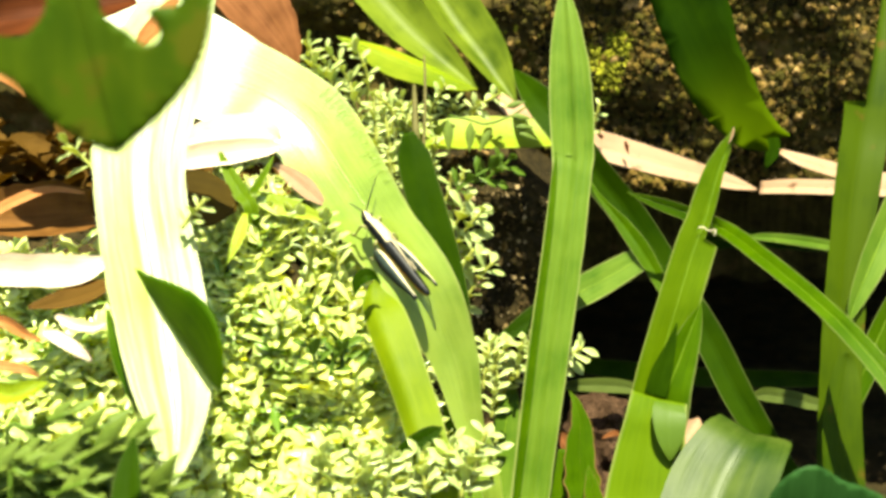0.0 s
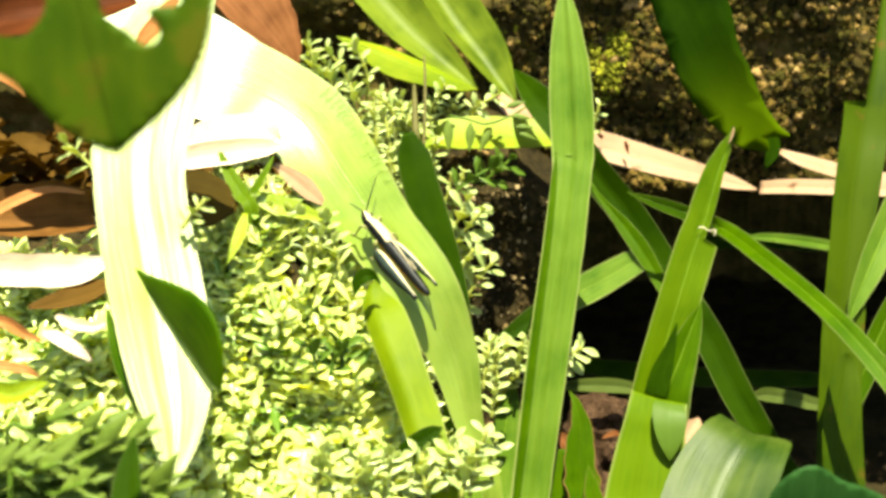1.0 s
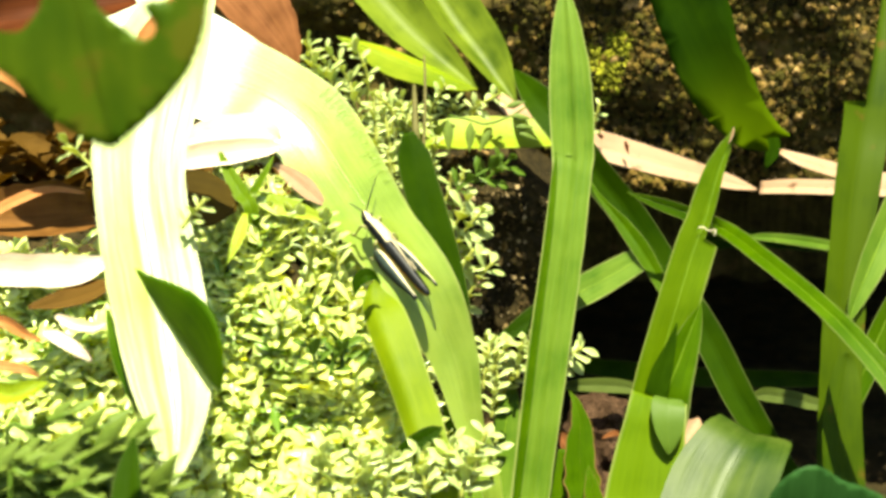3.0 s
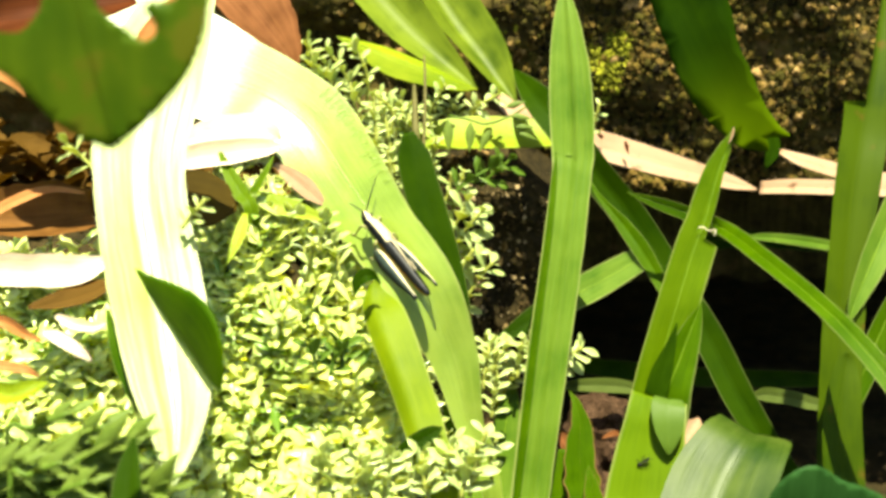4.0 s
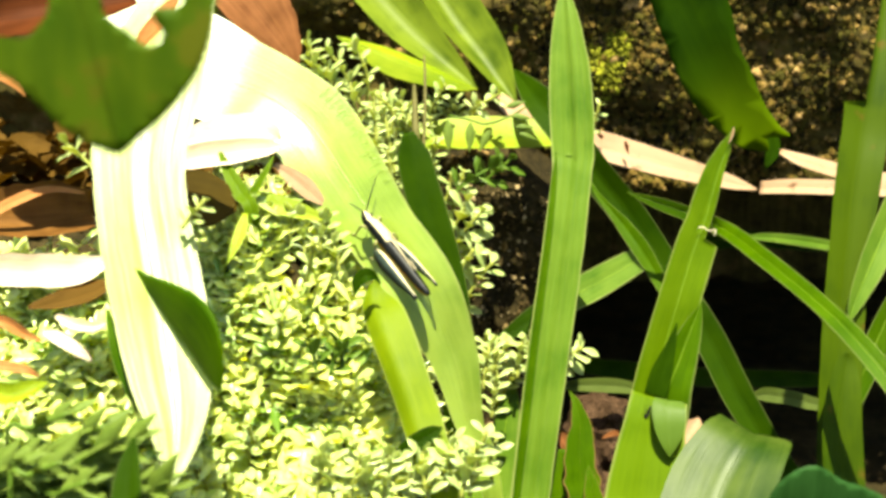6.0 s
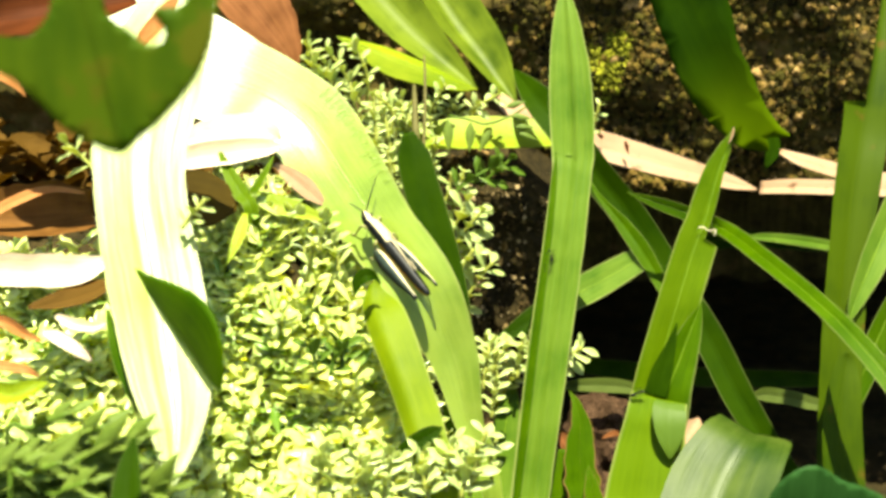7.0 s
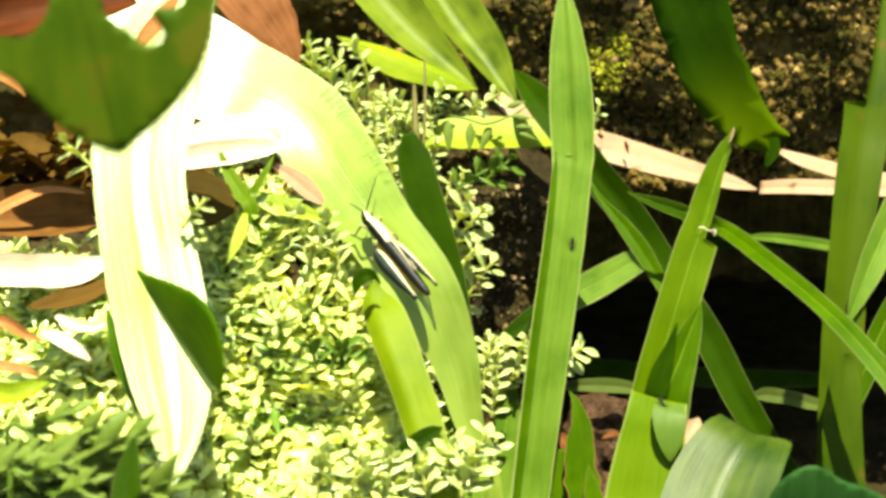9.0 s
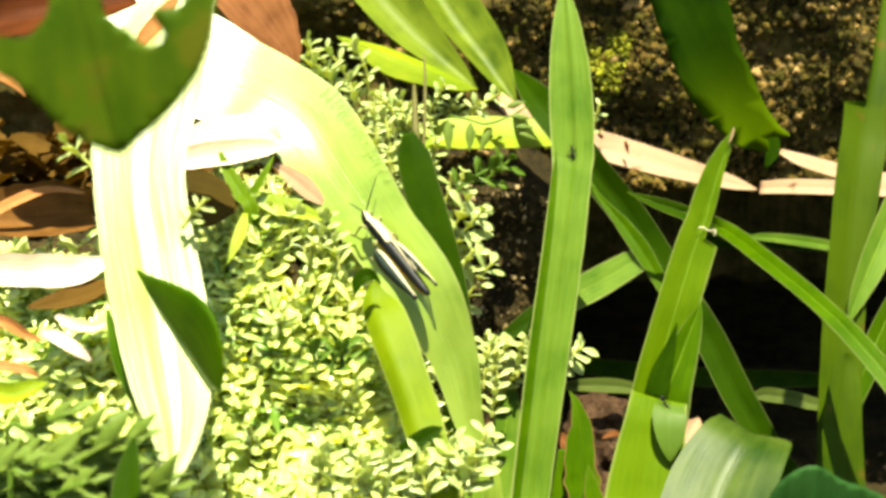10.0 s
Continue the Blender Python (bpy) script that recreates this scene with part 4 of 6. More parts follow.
# round toothed leaf hanging in front, with bites in its upper edge
hang_at = (-0.0392, 0.1416, 0.1732)
HANG_UP = (0, 0.10, 1.0)
hanging = outline_leaf("round_leaf", "round toothed green leaf with bitten notches hanging in shade", hang_at, (1, 0, 0), HANG_UP,
    [(0.0128, 0.0096), (0.0126, 0.0070), (0.0121, 0.0041), (0.0114, 0.0009), (0.0098, -0.0027), (0.0083, -0.0047), (0.0065, -0.0067), (0.0044, -0.0087), (0.0023, -0.0103), (0.0002, -0.0119), (-0.0018, -0.0113), (-0.0044, -0.0101), (-0.0067, -0.0084), (-0.0081, -0.0067), (-0.0097, -0.0050), (-0.0113, -0.0034), (-0.0131, -0.0025), (-0.0147, -0.0014), (-0.0155, 0.0003), (-0.0141, 0.0018), (-0.0114, 0.0015), (-0.0094, 0.0015), (-0.0081, 0.0026), (-0.0069, 0.0041), (-0.0061, 0.0064), (-0.0043, 0.0090), (-0.0014, 0.0093), (-0.0006, 0.0058), (-0.0003, 0.0041), (0.0018, 0.0026), (0.0041, 0.0008), (0.0057, 0.0009), (0.0062, 0.0023), (0.0052, 0.0040), (0.0057, 0.0048), (0.0085, 0.0052), (0.0090, 0.0077), (0.0106, 0.0097)], BROAD, 0.03, 0.045)
vein(hanging, (1, 0, 0), HANG_UP, (-0.0034, 0.0081), (0.0005, -0.0108), 0.0002, BROAD)
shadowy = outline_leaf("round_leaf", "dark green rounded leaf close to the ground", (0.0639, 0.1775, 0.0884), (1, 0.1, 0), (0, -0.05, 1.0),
    [(0.0128, 0.0000), (0.0100, 0.0026), (0.0062, 0.0048), (0.0024, 0.0064), (-0.0014, 0.0089), (-0.0038, 0.0092), (-0.0062, 0.0081), (-0.0086, 0.0057), (-0.0100, 0.0024), (-0.0114, -0.0014), (-0.0090, -0.0071), (-0.0005, -0.0100), (0.0100, -0.0071)], DEEP, 0.06, 0.012)
vein(shadowy, (1, 0.1, 0), (0, -0.05, 1.0), (0.004, -0.009), (-0.0035, 0.0078), 0.0003, DEEP)

dead = (
    ("tan dry leaf standing against the bank", [(-0.0404, 0.3314, 0.1312, 0.0016), (-0.0432, 0.3338, 0.1376, 0.0093), (-0.0488, 0.3367, 0.1455, 0.0162), (-0.0560, 0.3398, 0.1543, 0.0196), (-0.0628, 0.3430, 0.1630, 0.0140)], UMBER),
    ("dark brown curled dead leaf", [(-0.0898, 0.2991, 0.1006, 0.0102), (-0.0954, 0.2893, 0.1031, 0.0156), (-0.1022, 0.2843, 0.1041, 0.0153), (-0.1115, 0.2796, 0.1057, 0.0123)], BROWN),
    ("pale dry leaf rim curling upward", [(-0.0883, 0.2866, 0.1104, 0.0007), (-0.0954, 0.2831, 0.1124, 0.0018), (-0.1009, 0.2786, 0.1117, 0.0027), (-0.1082, 0.2753, 0.1085, 0.0027)], TAN),
    ("bleached dry leaf lying on the bank", [(-0.0779, 0.2669, 0.0999, 0.0019), (-0.0837, 0.2612, 0.0989, 0.0073), (-0.0912, 0.2564, 0.1003, 0.0084), (-0.0995, 0.2518, 0.1025, 0.0075), (-0.1075, 0.2502, 0.1038, 0.0050)], BLEACH),
    ("brown dead leaf behind the herbs", [(-0.0647, 0.2722, 0.1145, 0.0079), (-0.0590, 0.2729, 0.1135, 0.0138), (-0.0532, 0.2734, 0.1120, 0.0120), (-0.0487, 0.2740, 0.1107, 0.0021)], BARK),
    ("bleached dry leaf bent across the bank", [(-0.0676, 0.2814, 0.1194, 0.0041), (-0.0590, 0.2826, 0.1199, 0.0063), (-0.0497, 0.2841, 0.1209, 0.0063), (-0.0431, 0.2864, 0.1214, 0.0047), (-0.0398, 0.2887, 0.1219, 0.0008)], BLEACH),
    ("bleached dry leaf folded over another", [(-0.0653, 0.2890, 0.1226, 0.0028), (-0.0580, 0.2896, 0.1245, 0.0069), (-0.0491, 0.2910, 0.1253, 0.0078), (-0.0430, 0.2918, 0.1245, 0.0056), (-0.0402, 0.2922, 0.1227, 0.0008)], BLEACH),
    ("orange dry leaf scrap among the herbs", [(-0.0888, 0.2164, 0.1074, 0.0015), (-0.0844, 0.2159, 0.1062, 0.0024), (-0.0810, 0.2161, 0.1037, 0.0018), (-0.0780, 0.2166, 0.1021, 0.0003)], TAN),
    ("bleached dry leaf scrap among the herbs", [(-0.0763, 0.2126, 0.1058, 0.0006), (-0.0728, 0.2112, 0.1050, 0.0026), (-0.0691, 0.2104, 0.1028, 0.0021), (-0.0670, 0.2107, 0.1005, 0.0004)], BLEACH),
    ("yellowing leaf scrap among the herbs", [(-0.0829, 0.1998, 0.1000, 0.0031), (-0.0784, 0.1986, 0.0994, 0.0041), (-0.0751, 0.1998, 0.1000, 0.0031), (-0.0727, 0.2021, 0.1004, 0.0004)], YELLOW),
    ("bright tan leaf scrap among the herbs", [(-0.0851, 0.2070, 0.1022, 0.0017), (-0.0810, 0.2058, 0.1017, 0.0021), (-0.0779, 0.2056, 0.1013, 0.0015), (-0.0756, 0.2061, 0.0996, 0.0003)], TAN),
    ("bleached leaf scrap lying in the herbs", [(-0.0762, 0.2210, 0.1055, 0.0009), (-0.0726, 0.2195, 0.1043, 0.0022), (-0.0687, 0.2193, 0.1038, 0.0020), (-0.0662, 0.2205, 0.1042, 0.0003)], BLEACH),
    ("pinkish dry leaf scrap under the arching blade", [(-0.0414, 0.2880, 0.1172, 0.0011), (-0.0375, 0.2881, 0.1143, 0.0042), (-0.0330, 0.2878, 0.1106, 0.0045), (-0.0289, 0.2874, 0.1066, 0.0007)], STRAW),
    ("reddish brown dead leaf in the litter", [(-0.1097, 0.2809, 0.1532, 0.0130), (-0.0993, 0.2814, 0.1544, 0.0195), (-0.0909, 0.2838, 0.1553, 0.0183), (-0.0810, 0.2863, 0.1563, 0.0158), (-0.0727, 0.2908, 0.1569, 0.0040)], RUST),
    ("tan dead leaf in the litter", [(-0.1339, 0.3478, 0.1324, 0.0055), (-0.1274, 0.3464, 0.1284, 0.0055), (-0.1229, 0.3459, 0.1242, 0.0023), (-0.1206, 0.3458, 0.1209, 0.0005)], TAN),
    ("bright dry leaf in the litter", [(-0.0609, 0.2409, 0.1543, 0.0007), (-0.0593, 0.2426, 0.1560, 0.0034), (-0.0575, 0.2444, 0.1580, 0.0039), (-0.0555, 0.2464, 0.1607, 0.0034), (-0.0530, 0.2488, 0.1643, 0.0009)], TAN),
    ("tan scrap of dead leaf at the foot of the clump", [(0.0416, 0.2819, 0.0448, 0.0004), (0.0435, 0.2831, 0.0451, 0.0013), (0.0455, 0.2841, 0.0450, 0.0015), (0.0471, 0.2849, 0.0441, 0.0004)], UMBER),
    ("rusty scrap of dead leaf at the foot of the clump", [(0.0295, 0.2808, 0.0477, 0.0009), (0.0310, 0.2800, 0.0455, 0.0032), (0.0324, 0.2789, 0.0424, 0.0029), (0.0329, 0.2779, 0.0397, 0.0006)], UMBER),
    ("dark brown dead leaf under the bleached one", [(-0.0758, 0.2626, 0.0969, 0.0013), (-0.0802, 0.2570, 0.0963, 0.0057), (-0.0851, 0.2517, 0.0962, 0.0051), (-0.0913, 0.2474, 0.0962, 0.0010)], LITTER),
    ("tan scrap of dead leaf behind the folded blade", [(0.0579, 0.2648, 0.0504, 0.0042), (0.0604, 0.2678, 0.0527, 0.0062), (0.0627, 0.2705, 0.0544, 0.0042), (0.0640, 0.2721, 0.0559, 0.0006)], STRAW),
)
for n, (label, rows, mat) in enumerate(dead):
    grass(label, rows, mat, name="dead_leaf", category="dead leaf", group="leaf litter", root=False, facing=(0.1 * (n % 3 - 1), -0.75, 0.65), fold=0.1, curl=0.25 * (n % 2), ragged=0.1, seed=70 + n, wave=0.05)


def soil_clod(label, at, size, mat, seed):
    """A lump of earth with a crumbled surface."""
    bm = bmesh.new()
    bmesh.ops.create_icosphere(bm, subdivisions=4, radius=1)
    for v in bm.verts:
        d = 1 + 0.2 * noise.noise(v.co * 1.7 + Vector((seed, 0, 0))) + 0.18 * noise.noise(v.co * 5 + Vector((0, seed, 0))) + 0.10 * noise.noise(v.co * 14)
        v.co = Vector((v.co.x * size[0], v.co.y * size[1], v.co.z * size[2])) * d
    me = bpy.data.meshes.new("soil_clod")
    bm.to_mesh(me)
    bm.free()
    me.materials.append(mat)
    ob = new("soil_clod", me)
    ob.location = at
    return tagged(ob, label, "soil")


EARTH = rough_material("red_earth", [(0.35, (0.010, 0.005, 0.002)), (0.6, (0.036, 0.019, 0.009)), (0.8, (0.08, 0.044, 0.024)), (0.95, (0.16, 0.10, 0.06))], 160, 0.001)
soil_clod("crumbly reddish brown lump of earth", (0.0429, 0.2962, 0.0344), (0.011, 0.009, 0.016), EARTH, 2.0)
soil_clod("crumbly dark brown lump of earth", (0.0331, 0.2871, 0.0239), (0.014, 0.010, 0.014), EARTH, 5.0)


def litter():
    """Dark decaying leaves that cover the bank behind the herbs."""
    rng = random.Random(21)
    verts, faces, uvs = [], [], []
    for _ in range(260):
        x, y = rng.uniform(-0.24, -0.02), rng.uniform(0.33, 0.41)
        c = Vector((x, y, bank_height(x, y) + rng.uniform(0.001, 0.012)))
        m = Euler((rng.uniform(-0.6, 0.9), rng.uniform(-0.6, 0.6), rng.uniform(0, 6.3))).to_matrix()
        l, w = rng.uniform(0.008, 0.02), rng.uniform(0.003, 0.007)
        o = len(verts)
        for i in range(5):
            t = i / 4
            b = math.sin(math.pi * (0.12 + 0.8 * t))
            for u in (-1, 0, 1):
                verts.append(c + m @ Vector(((t - 0.5) * l, u * w * b, abs(u) * 0.002 - 0.004 * (t - 0.5) ** 2)))
                uvs.append((u * 0.5 + 0.5, t * 2))
        for i in range(4):
            for j in range(2):
                a = o + i * 3 + j
                faces.append((a, a + 3, a + 4, a + 1))
    ob = new("leaf_litter", mesh_of("leaf_litter", verts, faces, [LITTER], None, uvs))
    tagged(ob, "decaying dark brown leaf litter on the bank", "leaf litter", kind="stuff")


litter()


# ---- herbs ----
def herb_leaf(name, mat, l=0.005, w=0.0022, prof=((0.0, 0.08), (0.18, 0.30), (0.42, 0.78), (0.65, 1.0), (0.85, 0.72), (1.0, 0.05))):
    """A small fleshy spoon-shaped leaf with thickness, folded a little along its rib; base at the origin, tip along x."""
    verts, faces, uvs = [], [], []
    for side in (1, -1):
        for t, b in prof:
            for u in (-1, 0, 1):
                verts.append((t * l, u * b * w / 2, abs(u) * b * 0.00025 - 0.0006 * t * t + side * (0.00012 if u == 0 else 0.00004)))
                uvs.append((u * 0.5 + 0.5, t))
    k = len(prof) * 3
    for i in range(len(prof) - 1):
        for j in range(2):
            a = i * 3 + j
            faces += [(a, a + 3, a + 4, a + 1), (k + a + 1, k + a + 4, k + a + 3, k + a)]
        for j in (0, 2):
            a = i * 3 + j
            faces.append((a, k + a, k + a + 3, a + 3) if j == 0 else (a + 3, k + a + 3, k + a, a))
    return mesh_of(name, verts, faces, [mat], None, uvs)


POINTED = ((0.0, 0.1), (0.15, 0.6), (0.35, 1.0), (0.55, 0.85), (0.8, 0.42), (1.0, 0.03))
SHORT = ((0.0, 0.1), (0.4, 0.8), (0.72, 0.95), (1.0, 0.08))
LEAVES = [herb_leaf("herb_leaf", HERB, 0.0052, 0.0029), herb_leaf("herb_leaf_slim", HERB, 0.0054, 0.0024), herb_leaf("herb_leaf_green_shaded", HERB_SHADE, 0.006, 0.003), herb_leaf("herb_leaf_pointed", HERB_DULL, 0.0105, 0.0034, POINTED)]


def aim(at, along, up):
    """A pose with x along and z as near to up as it goes."""
    x = Vector(along).normalized()
    z = Vector(up)
    z = (z - x * z.dot(x)).normalized()
    y = z.cross(x)
    return Matrix(((x.x, y.x, z.x, at[0]), (x.y, y.y, z.y, at[1]), (x.z, y.z, z.z, at[2]), (0, 0, 0, 1)))


def sprig_poses(stem, rng, pairs, size, low=0.0, spread_out=0.85):
    """Opposite leaf pairs up the stem, each pair turned against the last, and a tuft at the top."""
    p = curve_points(stem, 6)
    out = []
    for i in range(pairs):
        f = (low + (1 - low) * (i + 0.7) / pairs) * (len(p) - 1)
        j = min(int(f), len(p) - 2)
        c = Vector(p[j, :3]).lerp(Vector(p[j + 1, :3]), f - j)
        t = Vector(p[j + 1, :3] - p[j, :3]).normalized()
        a0 = rng.uniform(-0.4, 0.4) + (i % 2) * 1.57
        side = t.cross(Vector((0.1, -0.9, 0.4))).normalized()
        for q in (0, math.pi):
            d = Matrix.Rotation(a0 + q, 3, t) @ side
            along = d * spread_out + t * rng.uniform(0.25, 0.7) / max(spread_out, 0.5)
            s = size * rng.uniform(0.7, 1.15) * (0.75 if i == pairs - 1 else 1)
            out.append(aim(c, along, t * 0.8 + SUN * 0.9 + Vector((0, -0.3, 0))) @ Matrix.Scale(s, 4))
    return out


def sprig(label, stem, pairs, size, green=0, seed=0, group="herb sprigs", low=0.0):
    rng = random.Random(seed)
    base = Vector(stem[0][:3])
    ob = thing("herb_sprig", label, "herb", group, base)
    part("stem", tube([(*r[:3], 0.00045) for r in stem], HERB_SHADE if green else STEM, 6, "stem", origin=base), ob)
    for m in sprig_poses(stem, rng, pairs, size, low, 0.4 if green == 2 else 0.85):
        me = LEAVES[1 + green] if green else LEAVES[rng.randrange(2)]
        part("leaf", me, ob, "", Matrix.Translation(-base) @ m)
    return ob


near = (
    ([(-0.0048, 0.3570, 0.1107), (-0.0043, 0.3578, 0.1130), (-0.0039, 0.3586, 0.1151), (-0.0034, 0.3591, 0.1165)], 5, 0.85, 0),
    ([(-0.0017, 0.3570, 0.1107), (-0.0022, 0.3579, 0.1133), (-0.0028, 0.3587, 0.1155), (-0.0035, 0.3593, 0.1171)], 5, 0.90, 0),
    ([(0.0014, 0.3570, 0.1107), (0.0018, 0.3578, 0.1129), (0.0023, 0.3585, 0.1148), (0.0029, 0.3590, 0.1162)], 5, 0.80, 0),
    ([(0.0048, 0.3570, 0.1107), (0.0043, 0.3579, 0.1132), (0.0039, 0.3587, 0.1153), (0.0034, 0.3592, 0.1168)], 5, 0.90, 0),
    ([(0.0082, 0.3570, 0.1107), (0.0088, 0.3577, 0.1128), (0.0094, 0.3584, 0.1146), (0.0101, 0.3589, 0.1159)], 5, 0.80, 0),
    ([(-0.0143, 0.3570, 0.1107), (-0.0148, 0.3581, 0.1137), (-0.0154, 0.3590, 0.1163), (-0.0160, 0.3597, 0.1181)], 5, 0.90, 0),
    ([(-0.0177, 0.3570, 0.1107), (-0.0171, 0.3580, 0.1136), (-0.0166, 0.3589, 0.1160), (-0.0159, 0.3596, 0.1178)], 5, 0.90, 0),
    ([(0.0025, 0.3142, 0.0808), (0.0043, 0.3144, 0.0874), (0.0071, 0.3141, 0.0924), (0.0109, 0.3137, 0.0971)], 6, 1.5, 0),
    ([(-0.0022, 0.3147, 0.0823), (0.0009, 0.3150, 0.0888), (0.0048, 0.3149, 0.0946), (0.0068, 0.3157, 0.0996)], 6, 1.5, 0),
    ([(0.0025, 0.3075, 0.0684), (0.0071, 0.3078, 0.0750), (0.0101, 0.3085, 0.0797), (0.0135, 0.3088, 0.0837)], 6, 1.4, 0),
    ([(0.0009, 0.3086, 0.0713), (0.0032, 0.3089, 0.0779), (0.0055, 0.3095, 0.0826), (0.0083, 0.3102, 0.0873)], 5, 1.2, 0),
    ([(-0.0022, 0.3198, 0.0904), (-0.0006, 0.3205, 0.0952), (0.0017, 0.3211, 0.0999), (0.0025, 0.3220, 0.1053)], 6, 0.8, 0),
    ([(0.0025, 0.3209, 0.0934), (0.0034, 0.3215, 0.0981), (0.0048, 0.3219, 0.1021), (0.0059, 0.3223, 0.1060)], 5, 0.7, 0),
    ([(0.0255, 0.2823, 0.0635), (0.0289, 0.2815, 0.0671), (0.0323, 0.2803, 0.0695), (0.0351, 0.2800, 0.0717)], 5, 1.35, 0),
    ([(0.0096, 0.2804, 0.0580), (0.0124, 0.2805, 0.0644), (0.0145, 0.2811, 0.0688), (0.0166, 0.2814, 0.0726)], 7, 1.1, 0),
    ([(0.0168, 0.2808, 0.0594), (0.0189, 0.2808, 0.0650), (0.0209, 0.2813, 0.0695), (0.0230, 0.2816, 0.0733)], 6, 0.9, 0),
    ([(0.0081, 0.2817, 0.0589), (0.0095, 0.2819, 0.0653), (0.0106, 0.2825, 0.0698), (0.0112, 0.2831, 0.0742)], 6, 0.8, 0),
    ([(0.0124, 0.2775, 0.0531), (0.0152, 0.2777, 0.0594), (0.0173, 0.2782, 0.0639), (0.0201, 0.2788, 0.0683)], 6, 0.8, 0),
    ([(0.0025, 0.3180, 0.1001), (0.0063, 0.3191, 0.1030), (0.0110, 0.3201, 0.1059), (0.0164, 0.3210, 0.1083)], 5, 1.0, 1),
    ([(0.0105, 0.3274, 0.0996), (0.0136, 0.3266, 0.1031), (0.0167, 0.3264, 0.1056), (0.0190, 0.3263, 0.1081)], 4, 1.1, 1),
    ([(0.0074, 0.3374, 0.1183), (0.0105, 0.3353, 0.1212), (0.0136, 0.3339, 0.1232), (0.0159, 0.3334, 0.1249)], 4, 0.9, 0),
    ([(-0.0103, 0.3367, 0.1135), (-0.0134, 0.3364, 0.1185), (-0.0165, 0.3355, 0.1220), (-0.0196, 0.3354, 0.1244)], 6, 0.9, 0),
    ([(-0.0230, 0.3370, 0.1200), (-0.0260, 0.3372, 0.1264), (-0.0290, 0.3371, 0.1321), (-0.0329, 0.3377, 0.1367)], 7, 1.0, 0),
    ([(-0.0215, 0.3385, 0.1213), (-0.0213, 0.3387, 0.1277), (-0.0228, 0.3386, 0.1334), (-0.0259, 0.3393, 0.1380)], 7, 1.0, 0),
    ([(-0.0262, 0.3381, 0.1230), (-0.0308, 0.3377, 0.1279), (-0.0346, 0.3368, 0.1313), (-0.0376, 0.3369, 0.1345)], 6, 1.0, 0),
    ([(-0.0150, 0.3305, 0.1053), (-0.0165, 0.3312, 0.1100), (-0.0149, 0.3316, 0.1140), (-0.0133, 0.3322, 0.1187)], 6, 0.9, 0),
    ([(-0.0102, 0.3310, 0.1035), (-0.0110, 0.3312, 0.1100), (-0.0125, 0.3319, 0.1148), (-0.0148, 0.3330, 0.1209)], 6, 0.9, 0),
    ([(-0.0039, 0.3384, 0.1180), (-0.0022, 0.3375, 0.1215), (-0.0006, 0.3364, 0.1242), (0.0009, 0.3362, 0.1267)], 5, 0.8, 0),
    ([(0.0391, 0.3243, 0.1143), (0.0405, 0.3243, 0.1175), (0.0419, 0.3244, 0.1206), (0.0427, 0.3247, 0.1242)], 4, 0.8, 0),
    ([(0.0070, 0.2358, 0.0583), (0.0076, 0.2357, 0.0640), (0.0084, 0.2361, 0.0680), (0.0096, 0.2363, 0.0714)], 5, 1.0, 0),
    ([(0.0020, 0.2340, 0.0565), (0.0026, 0.2344, 0.0634), (0.0020, 0.2348, 0.0674), (0.0007, 0.2354, 0.0719)], 6, 0.9, 0),
    ([(0.0109, 0.2379, 0.0584), (0.0105, 0.2375, 0.0630), (0.0110, 0.2374, 0.0659), (0.0119, 0.2376, 0.0693)], 4, 0.9, 0),
    ([(-0.0092, 0.2175, 0.0666), (-0.0095, 0.2189, 0.0690), (-0.0100, 0.2203, 0.0714), (-0.0104, 0.2220, 0.0732)], 6, 1.10, 0),
    ([(-0.0057, 0.2194, 0.0661), (-0.0052, 0.2209, 0.0687), (-0.0046, 0.2224, 0.0714), (-0.0040, 0.2242, 0.0733)], 6, 1.20, 0),
    ([(-0.0028, 0.2164, 0.0666), (-0.0035, 0.2177, 0.0686), (-0.0043, 0.2190, 0.0707), (-0.0051, 0.2206, 0.0721)], 6, 1.00, 0),
    ([(0.0007, 0.2205, 0.0661), (0.0011, 0.2221, 0.0690), (0.0015, 0.2236, 0.0718), (0.0019, 0.2255, 0.0740)], 6, 1.10, 0),
    ([(0.0036, 0.2174, 0.0664), (0.0045, 0.2191, 0.0696), (0.0055, 0.2208, 0.0728), (0.0066, 0.2228, 0.0752)], 6, 1.20, 0),
    ([(0.0055, 0.2184, 0.0661), (0.0060, 0.2200, 0.0691), (0.0066, 0.2216, 0.0721), (0.0074, 0.2235, 0.0744)], 6, 0.90, 0),
    ([(-0.0119, 0.2138, 0.0682), (-0.0117, 0.2154, 0.0710), (-0.0116, 0.2169, 0.0737), (-0.0114, 0.2187, 0.0758)], 6, 1.10, 0),
    ([(-0.0152, 0.2123, 0.0698), (-0.0156, 0.2137, 0.0724), (-0.0161, 0.2152, 0.0749), (-0.0167, 0.2169, 0.0768)], 6, 1.20, 0),
    ([(-0.0185, 0.2112, 0.0698), (-0.0181, 0.2126, 0.0722), (-0.0175, 0.2140, 0.0745), (-0.0171, 0.2157, 0.0762)], 6, 1.00, 0),
    ([(-0.0219, 0.2113, 0.0701), (-0.0222, 0.2128, 0.0727), (-0.0226, 0.2142, 0.0752), (-0.0230, 0.2160, 0.0771)], 6, 1.10, 0),
    ([(-0.0252, 0.2103, 0.0704), (-0.0248, 0.2119, 0.0731), (-0.0244, 0.2134, 0.0758), (-0.0240, 0.2152, 0.0778)], 6, 1.10, 0),
